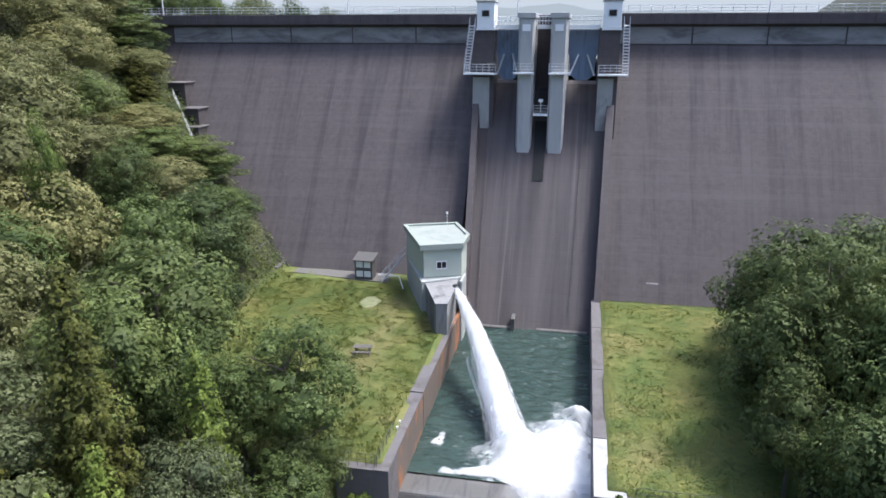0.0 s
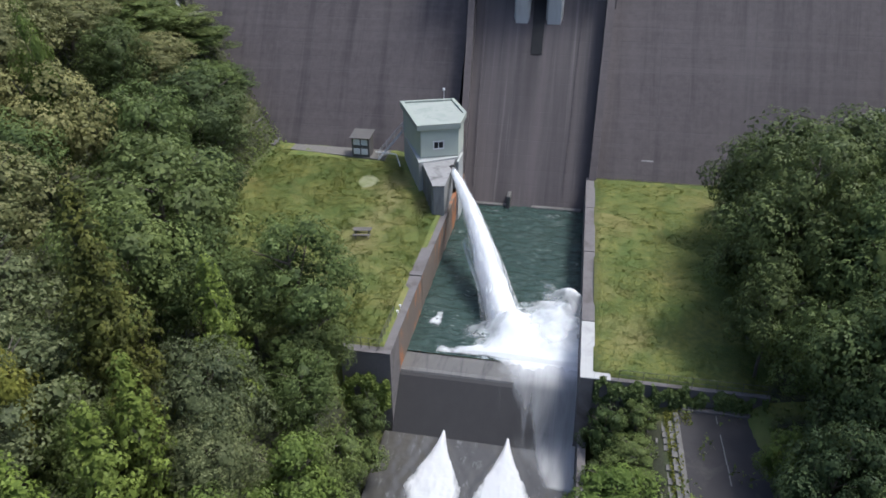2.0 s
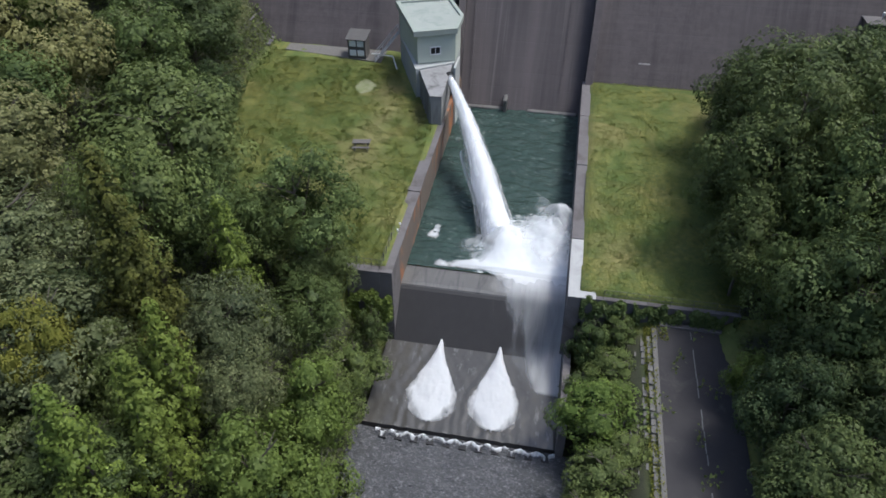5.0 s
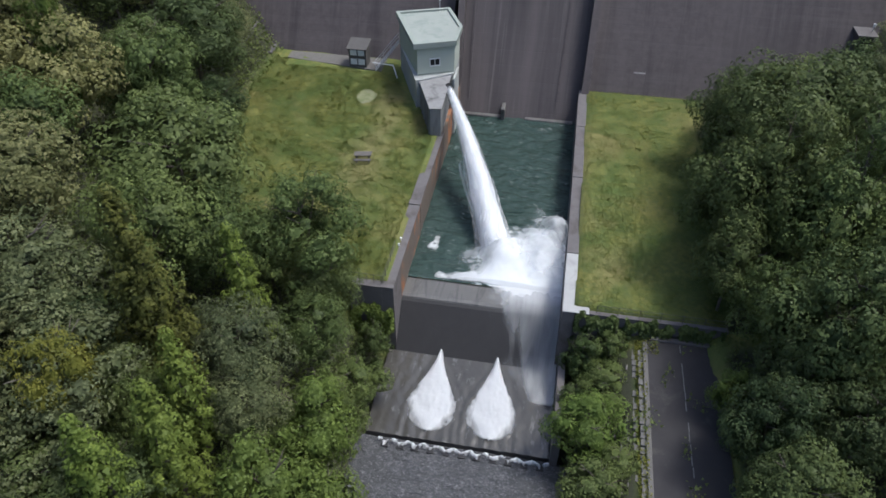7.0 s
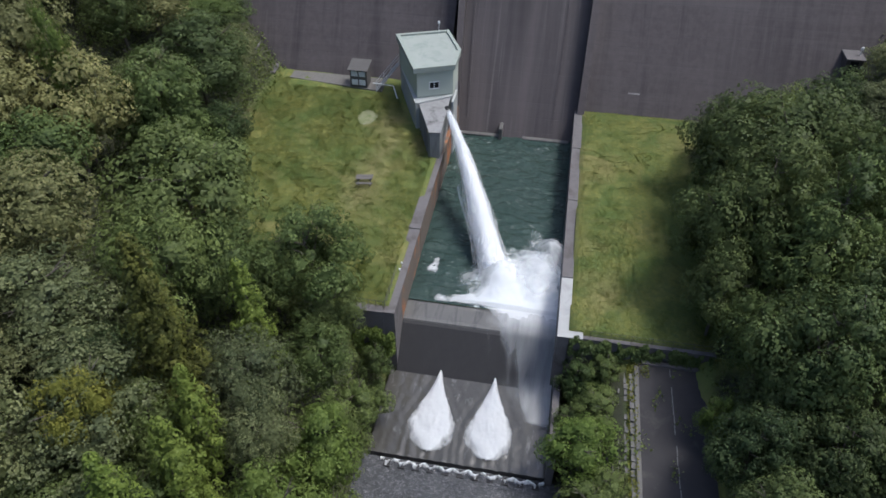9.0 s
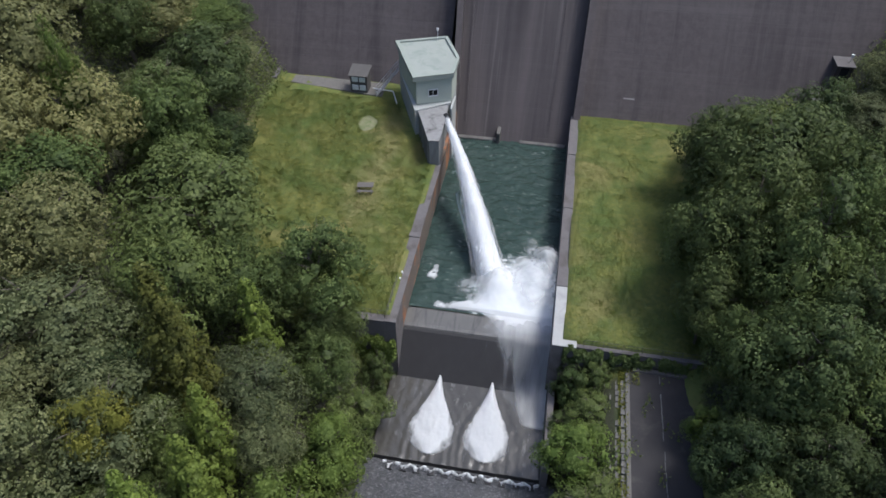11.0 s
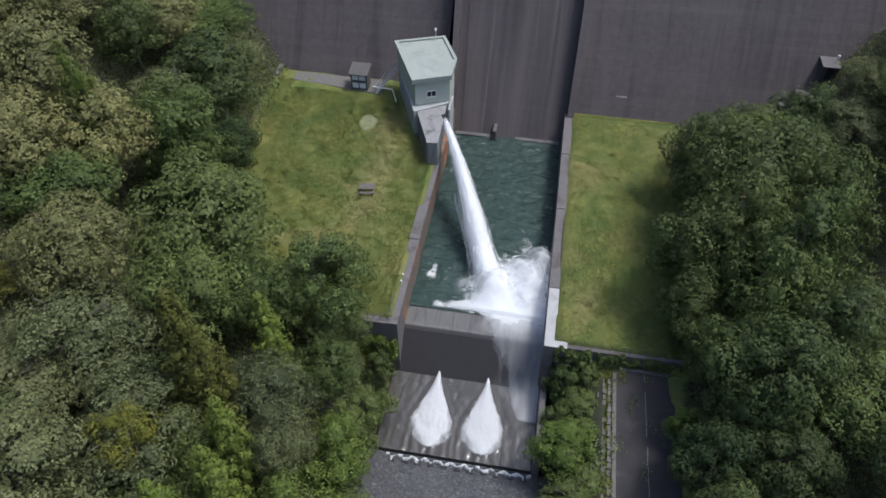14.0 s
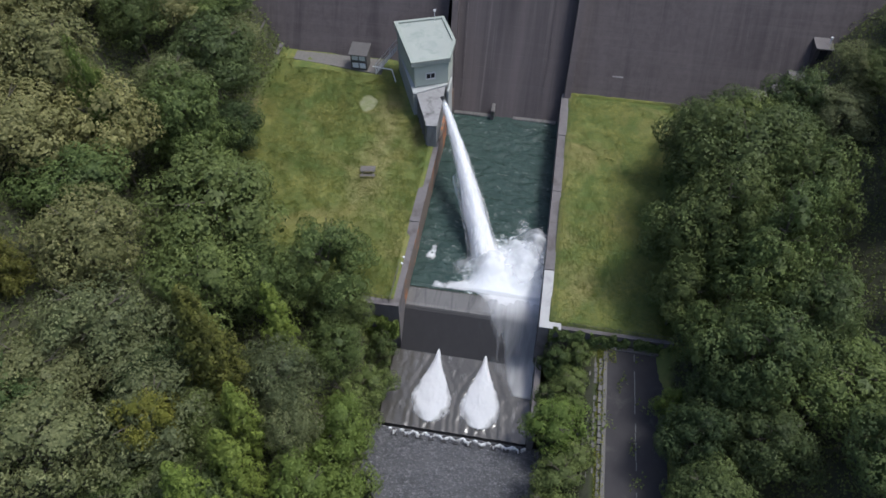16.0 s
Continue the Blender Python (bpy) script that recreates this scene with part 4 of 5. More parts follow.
def kiosk():
    t = thing("kiosk", "small brown control kiosk with a lean-to roof", "kiosk", -25.5, 79.9, 0.95)
    part("body", box(B(), -1.12, 1.12, -0.2, 1.6, 0, 2.4, 0.03), BROWN, t)
    roof = along_x(B(), [(-0.5, 2.4), (-0.5, 2.52), (2.0, 2.9), (2.0, 2.78)], -1.3, 1.3)
    part("roof", roof, BROWN, t, "dark sheet roof")
    for x in (-0.5, 0.48):
        for z in (0.35, 1.55):
            w = part("door_panel", box(B(), x - 0.4, x + 0.42, -0.26, -0.205, z, z + 0.75, 0.01), WHITE, t, "white louvred panel")
            for k in range(4):
                part("slat", box(B(), x - 0.36, x + 0.38, -0.285, -0.262, z + 0.08 + 0.17 * k, z + 0.14 + 0.17 * k), WHITE, w)


kiosk()
b = B()
along = [(-35.2, 80.7), (-22.4, 79.2), (-22.4, 82.5), (-35.2, 82.6)]
tagged(part("pavement_walkway", slab(b, along, -0.5, 0.95), STONE), "narrow concrete walkway along the dam toe", "pavement", kind="structure")
b = B()
rod(b, (-23.6, 79.7, 1.75), (-20.9, 79.5, 1.7), 0.07)
rod(b, (-20.9, 79.5, 1.7), (-20.0, 78.2, 0.2), 0.07)
tagged(part("pipe", b, WHITE), "white pipe from the kiosk to the valve house", "pipe")


b = B()
ringv = [b.verts.new((-22.8 + (1.15 + 0.3 * noise.noise(Vector((math.cos(k / 24 * math.tau), math.sin(k / 24 * math.tau), 2)))) * math.cos(k / 24 * math.tau), 73.4 + 1.5 * (1 + 0.3 * noise.noise(Vector((math.cos(k / 24 * math.tau), math.sin(k / 24 * math.tau), 7)))) * math.sin(k / 24 * math.tau), 0)) for k in range(24)]
for v in ringv:
    v.co.z = ground_z(v.co.x, v.co.y) + 0.05
mid = b.verts.new((-22.8, 73.4, ground_z(-22.8, 73.4) + 0.06))
for k in range(24):
    b.faces.new((ringv[k], ringv[(k + 1) % 24], mid))
tagged(part("gravel_patch", b, plain("pale_gravel", (0.135, 0.145, 0.06), (0.22, 0.215, 0.14), 3.0, 0.9, 0.6, 0.03, stain=(0.13, 0.15, 0.06), stain_scale=1.5, stain_at=(0.45, 0.6))), "worn pale gravel patch in the meadow", "ground", kind="structure")


def picnic_table():
    t = thing("picnic_table", "weathered grey wooden picnic table with two benches", "table", -19.85, 60.9, 0.2, 10)
    for i in range(5):
        part("plank", box(B(), -0.9, 0.9, -0.38 + i * 0.155, -0.24 + i * 0.155, 0.70, 0.75), WOOD, t)
    for s in (-1, 1):
        for k in range(2):
            y = s * 0.72 + (k - 0.5) * 0.16
            part("bench_plank", box(B(), -0.9, 0.9, y - 0.07, y + 0.07, 0.42, 0.46), WOOD, t)
    for x in (-0.65, 0.65):
        part("cross_beam", box(B(), x - 0.04, x + 0.04, -0.82, 0.82, 0.36, 0.415), WOOD, t)
        part("top_beam", box(B(), x - 0.04, x + 0.04, -0.36, 0.36, 0.62, 0.695), WOOD, t)
        for s in (-1, 1):
            part("leg", rod(B(), (x, s * 0.6, -0.1), (x, s * 0.25, 0.62), 0.05, 4), WOOD, t)


picnic_table()


def stair_box(x, z, w=1.9, h=1.5, name="gallery_entrance", side=1):
    y = face_y(z)
    t = thing(name, "small concrete gallery box stepping up the dam abutment", "gallery box", x, y, z, group="gallery boxes")
    part("body", box(B(), -w / 2, w / 2, -1.1, 1.0 + 0.75 * h, -3.0, h, 0.03), DAM, t)
    part("slab_roof", box(B(), -w / 2 - 0.15, w / 2 + 0.15, -1.35, 0.4 + 0.75 * h, h, h + 0.16, 0.02), WALLTOP, t)
    part("doorway", box(B(), -0.45, 0.45, -1.14, -1.105, -0.2, 1.3), DARK, t)
    return t


for x, z in ((-38.4, -0.3), (-41.2, 2.0)):
    stair_box(x, z)
for x, z in ((-52.3, 12.6), (-54.5, 15.0), (-55.3, 17.4), (-58.5, 20.8)):
    stair_box(x, z, 2.7, 2.3)
for x, z in ((27.5, 0.0), (30.1, 0.9), (31.9, 2.3), (34.1, 5.8)):
    stair_box(x, z)
t = thing("lamp_post", "short steel post with a white lamp on the abutment", "lamp", 34.75, 86.6, 6.0)
part("post", rod(B(), (0, 0, -1.5), (0, 0, 2.1), 0.05), STEEL, t)
part("lamp_head", rod(B(), (0, 0, 2.1), (0, 0, 2.45), 0.16, 8), WHITE, t, "white lamp head")
railing("abutment_railing", (-53.0, 90.5, 15.4), (-57.8, 94.6, 21.4), 6, 1.1, "galvanised railing on the abutment stair")
railing("abutment_railing", (-48.0, 87.0, 9.4), (-53.0, 90.5, 15.4), 6, 1.1, "galvanised railing on the abutment stair")

# ---- road and bank on the other side ----
b = B()
nseg = 40
vs = []
for i in range(nseg + 1):
    y = 42.2 - i * 1.6
    vs.append([b.verts.new((x, y, -1.62 + 0.02 * noise.noise(Vector((x, y, 0))) + (0.04 if x == 12.0 else 0))) for x in (9.1, 10.5, 12.0, 13.5, 14.9)])
for i in range(nseg):
    for k in range(4):
        b.faces.new((vs[i][k], vs[i][k + 1], vs[i + 1][k + 1], vs[i + 1][k]))
tagged(part("road", b, ASPHALT), "worn dark asphalt service road", "road", kind="structure")
b = B()
rng = random.Random(9)
for i in range(60):
    y = 41.9 - i * 0.95
    if rng.random() < 0.85:
        x = 12.0 + 0.012 * (42 - y) + rng.uniform(-0.03, 0.03)
        box(b, x - 0.035, x + 0.035, y - rng.uniform(0.8, 1.0), y, -1.6, -1.565)
tagged(part("road_line", b, LINE), "worn broken white centre line", "road marking", kind="structure")
tagged(part("road_kerb", box(B(), 9.6, 15.0, 42.05, 42.5, -2.0, -1.42, 0.04), WALLTOP), "low concrete kerb at the end of the road", "kerb", kind="structure")
bank = thing("bank_wall", "sloping stone block revetment beside the road", "wall", kind="structure")
rng = random.Random(4)
for j in range(26):
    for i in range(7):
        x0, y0 = 8.98 - i * 0.42 + rng.uniform(-0.03, 0.03), 41.0 - j * 0.62 + (0.3 if i % 2 else 0.0)
        z = -1.72 - i * 0.36
        if rng.random() < 0.12 * i:
            continue
        b = B()
        ring = [(x0 - 0.39, y0 - 0.58 + rng.uniform(0, 0.06)), (x0, y0 - 0.58), (x0 - rng.uniform(0, 0.04), y0), (x0 - 0.36, y0 - rng.uniform(0, 0.06))]
        slab(b, ring, z - 0.7, z + rng.uniform(-0.10, 0.10))
        part("stone", b, STONE, bank)
b = B()
box(b, 8.98, 9.35, 14.0, 41.8, -2.4, -1.55, 0.03)
part("gutter", b, STONE, bank, "stained concrete road gutter")

# ---- trees ----
def leaf_cloud(name, c, n, size, aspect, rng, material, parent=None, fold=0.0, tuft=None, shade_n=None):
    """Many small leaves: centres c, normals n, sizes."""
    k = len(c)
    n = n / np.maximum(np.linalg.norm(n, axis=1, keepdims=True), 1e-6)
    r = rng.normal(size=(k, 3))
    u = np.cross(n, r)
    u /= np.maximum(np.linalg.norm(u, axis=1, keepdims=True), 1e-6)
    v = np.cross(n, u)
    s = size[:, None]
    tip = c + u * s * aspect - n * s * fold
    pts = np.stack([c - v * s - u * s * 0.6, tip, c + v * s - u * s * 0.6], axis=1).reshape(-1, 3)
    me = bpy.data.meshes.new(name)
    me.vertices.add(3 * k)
    me.vertices.foreach_set("co", pts.astype(np.float32).ravel())
    me.loops.add(3 * k)
    me.loops.foreach_set("vertex_index", np.arange(3 * k, dtype=np.int32))
    me.polygons.add(k)
    me.polygons.foreach_set("loop_start", np.arange(0, 3 * k, 3, dtype=np.int32))
    me.polygons.foreach_set("loop_total", np.full(k, 3, dtype=np.int32))
    me.materials.append(material)
    me.update(calc_edges=True)
    me.validate()
    if shade_n is not None:
        me.polygons.foreach_set("use_smooth", np.ones(k, bool))
        me.normals_split_custom_set_from_vertices(np.repeat(shade_n, 3, axis=0).tolist())
    shade = np.repeat(rng.random(k) if tuft is None else tuft, 3).astype(np.float32)
    me.attributes.new("tuft", "FLOAT", "POINT").data.foreach_set("value", shade)
    ob = new(name, me)
    ob.parent = parent
    return ob


def trunk_mesh(height, r, limbs, rng, spread):
    b = B()
    pts = [Vector((0, 0, -1.2))]
    for i in range(1, 7):
        pts.append(Vector((rng.normal() * 0.12 * i * 0.5, rng.normal() * 0.12 * i * 0.5, height * 0.85 * i / 6)))
    for i in range(6):
        rod(b, pts[i], pts[i + 1], r * (1 - i / 7), 8, r * (1 - (i + 1) / 7))
    for k in range(limbs):
        a = k * 2.4 + rng.random()
        i = 2 + k % 4
        q = pts[i] + Vector((math.cos(a) * spread, math.sin(a) * spread, height * rng.uniform(0.12, 0.25)))
        rod(b, pts[i], q, r * 0.4, 6, r * 0.1)
        mid = pts[i].lerp(q, 0.6)
        rod(b, mid, mid + Vector((math.cos(a + 0.8) * spread * 0.5, math.sin(a + 0.8) * spread * 0.5, 0.8)), r * 0.22, 5, r * 0.06)
    return b


def unit(v):
    return v / np.maximum(np.linalg.norm(v, axis=-1, keepdims=True), 1e-6)


def tufted(t, rng, material, tc, td, tr, per, leaf, squash, inner, inner_size, ragged=0.34):
    """A crown of tufts: centres tc, facing td, radii tr, each a small dome of leaves, over a deep inner fill whose
    darkest tone paints shade into the gaps.
    """
    k = len(tc)
    which = np.repeat(np.arange(k), per)
    d = unit(rng.normal(size=(len(which), 3)))
    face = td[which]
    d = np.where((d * face).sum(1, keepdims=True) < -0.1, -d, d)
    rad = tr[which] * rng.uniform(0.84, 1.06, len(which))
    p = tc[which] + d * rad[:, None] * squash
    nrm = d * 0.6 + face * 0.7 + np.array([0, 0, 0.3]) + rng.normal(size=d.shape) * ragged
    round_n = unit(d + face * 0.45 + np.array([0, 0, 0.15]) + rng.normal(size=d.shape) * 0.14)
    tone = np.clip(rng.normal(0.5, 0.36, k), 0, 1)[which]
    size = leaf * rng.uniform(0.65, 1.25, len(which))
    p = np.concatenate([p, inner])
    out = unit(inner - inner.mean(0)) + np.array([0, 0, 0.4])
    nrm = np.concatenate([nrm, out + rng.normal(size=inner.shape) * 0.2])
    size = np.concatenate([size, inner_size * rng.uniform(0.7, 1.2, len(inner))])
    # inner leaves take tone 0: the crown's inner shade put into their colour
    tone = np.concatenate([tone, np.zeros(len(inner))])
    round_n = np.concatenate([round_n, unit(out)])
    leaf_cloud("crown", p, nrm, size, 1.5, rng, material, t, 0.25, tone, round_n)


def broadleaf(name, seed, material, label, H=12.0, R=4.5, lobes=32, tufts=440, per=30, leaf=0.10, tr=0.64, flat=0.8, low=0.12, ragged=0.26, loose=0.5):
    rng = np.random.default_rng(seed)
    t = thing(name, label, "tree", 0, 0, 0)
    part("trunk", trunk_mesh(H, 0.24, 9, rng, R * 0.55), BARK, t, "grey-brown trunk and limbs")
    zc, zr = H * (low + 1) / 2 * 0.97, H * (1 - low) / 2
    half = np.array([R, R, zr])
    # lobes spread evenly over the crown, largest near the top
    i = np.arange(lobes) + 0.5
    z = 1 - 1.42 * i / lobes
    a = i * 2.39996 + rng.uniform(-0.4, 0.4, lobes)
    ring = np.sqrt(np.maximum(0.0, 1 - z * z))
    d = np.stack([np.cos(a) * ring, np.sin(a) * ring, z], 1)
    cen = d * rng.uniform(0.62 - 0.25 * loose, 0.82 + 0.24 * loose, lobes)[:, None] * half + np.array([0, 0, zc])
    lr = rng.uniform(0.26 - 0.14 * loose, 0.38 + 0.06 * loose, lobes) * R
    shape = np.array([1, 1, flat])
    m = tufts * 4
    which = rng.choice(lobes, size=m, p=lr ** 2 / (lr ** 2).sum())
    sd = unit(rng.normal(size=(m, 3)) + d[which] * 0.7 + np.array([0, 0, 0.35]))
    tc = cen[which] + sd * lr[which][:, None] * shape * rng.uniform(0.82, 1.03, m)[:, None]
    ok = np.ones(m, bool)
    for j in range(lobes):
        q = (tc - cen[j]) / (lr[j] * shape)
        ok &= (np.linalg.norm(q, axis=1) > 0.86) | (which == j)
    keep = []
    gap = (tr * 1.12) ** 2
    for j in np.where(ok)[0]:
        if len(keep) >= tufts:
            break
        if not keep or (((tc[keep] - tc[j]) ** 2).sum(1) > gap).all():
            keep.append(j)
    keep = np.array(keep)
    wi = rng.choice(lobes, size=2400, p=lr ** 2 / (lr ** 2).sum())
    inner = cen[wi] + unit(rng.normal(size=(2400, 3))) * (lr[wi] * rng.uniform(0.3, 0.66, 2400))[:, None] * shape
    td = unit(sd[keep] + np.array([0, 0, 0.35]))
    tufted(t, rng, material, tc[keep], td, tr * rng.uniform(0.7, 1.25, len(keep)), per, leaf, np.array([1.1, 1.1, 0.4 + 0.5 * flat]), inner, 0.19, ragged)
    return t


def conifer(name, seed, material, label, H=14.0, R=3.0, branches=130, per=22, leaf=0.078, tr=0.38):
    rng = np.random.default_rng(seed)
    t = thing(name, label, "tree", 0, 0, 0)
    part("trunk", trunk_mesh(H, 0.22, 0, rng, 0.5), BARK, t, "straight grey-brown trunk")
    bz = H * (0.08 + 0.90 * (np.arange(branches) + rng.random(branches)) / branches)
    ba = np.arange(branches) * 2.39996 + rng.uniform(-0.5, 0.5, branches)
    bl = R * (1 - (bz / H) ** 1.3) * rng.uniform(0.6, 1.15, branches) + 0.15
    tc, td, rad, inner = [], [], [], []
    for z, a, l in zip(bz, ba, bl):
        out = np.array([math.cos(a), math.sin(a), 0.0])
        side = np.array([-out[1], out[0], 0.0])
        steps = max(1, int(l / (tr * 0.95)))
        for j in range(steps):
            u = (j + 1) / steps
            r = l * u
            w = rng.normal() * 0.26 * l * (1 - u * 0.5)
            tc.append(out * r + side * w + np.array([0, 0, z + 0.32 * r - 0.13 * r * r]))
            td.append(out * 0.75 + np.array([0, 0, 0.8]))
            rad.append(tr * (1.15 - 0.35 * u) * rng.uniform(0.75, 1.25))
        for j in range(4):
            r = l * rng.uniform(0.1, 0.7)
            inner.append(out * r + side * rng.normal() * 0.2 * l + np.array([0, 0, z + 0.2 * r]))
    tc.append(np.array([0, 0, H * 0.99]))
    td.append(np.array([0, 0, 1.0]))
    rad.append(tr * 0.8)
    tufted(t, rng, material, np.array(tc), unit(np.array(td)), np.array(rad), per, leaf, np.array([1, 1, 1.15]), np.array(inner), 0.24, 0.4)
    return t


KINDS = {
    "a": (broadleaf("broadleaf_tree", 1, LEAF_A, "dense green broadleaf tree with a domed crown"), 12.0, 4.5),
    "b": (broadleaf("broadleaf_tree", 2, LEAF_B, "grey-green broadleaf tree with a fine loose crown", lobes=40, tufts=720, per=20, leaf=0.082, tr=0.44, flat=0.6, ragged=0.4), 12.0, 4.5),
    "e": (broadleaf("broadleaf_tree", 3, LEAF_E, "dark green broadleaf tree with a heavy crown", lobes=36, tufts=520, per=28, tr=0.56, low=0.03), 12.0, 4.5),
    "f": (broadleaf("broadleaf_tree", 6, LEAF_A, "layered green broadleaf tree with spreading sprays", lobes=44, tufts=600, per=24, tr=0.52, flat=0.38), 12.0, 4.5),
    "h": (broadleaf("broadleaf_tree", 9, LEAF_H, "pale olive broadleaf tree with tufted crown", lobes=40, tufts=600, per=24, tr=0.52, flat=0.75), 12.0, 4.5),
    "k": (broadleaf("broadleaf_tree", 12, LEAF_A, "bushy green broadleaf tree with foliage to the ground", lobes=42, tufts=640, per=22, tr=0.48, leaf=0.088, flat=0.7, low=0.0, loose=0.8), 12.0, 4.5),
    "y": (broadleaf("broadleaf_tree", 14, LEAF_Y, "yellowing small broadleaf tree", H=8.0, R=3.0, lobes=20, tufts=300, per=20, leaf=0.08, tr=0.38, low=0.3), 8.0, 3.0),
    "d": (broadleaf("broadleaf_tree", 4, LEAF_D, "bright yellow-green broadleaf tree", H=8.0, R=3.0, lobes=32, tufts=480, per=22, leaf=0.078, tr=0.42, low=0.05, loose=1.0), 8.0, 3.0),
    "s": (broadleaf("shrub", 17, LEAF_A, "tangled green shrub on the bank", H=8.0, R=3.0, lobes=22, tufts=460, per=22, leaf=0.085, tr=0.42, flat=0.7, low=0.0, loose=1.3), 8.0, 3.0),
    "l": (broadleaf("broadleaf_tree", 23, LEAF_B, "grey-green broadleaf tree with wide level sprays", lobes=34, tufts=620, per=22, leaf=0.085, tr=0.46, flat=0.32, ragged=0.3, loose=1.0), 12.0, 4.5),
    "c": (conifer("conifer_tree", 5, LEAF_C, "slender dark green conifer with drooping branches", branches=150), 14.0, 3.0),
    "g": (conifer("conifer_tree", 8, LEAF_G, "young bright green conifer", H=9.0, R=2.2, branches=64, per=26, tr=0.42), 9.0, 2.2),
}
PLACED = []


def plant(kind, x, y, top, r, turn=None):
    z = ground_z(x, y)
    src, H, R = KINDS[kind]
    h = max(2.0, top - z)
    turn = random.uniform(0, 360) if turn is None else turn
    m = pose(x, y, z - 0.1, 0, 0, turn) @ Matrix.Diagonal((r / R, r / R, h / H, 1))
    PLACED.append((x, y, r))
    if src.name not in USED:
        USED.add(src.name)
        src.matrix_basis = m
        return src
    k = src.scale
    return copy_thing(src, m @ Matrix.Diagonal((1 / k[0], 1 / k[1], 1 / k[2], 1)))


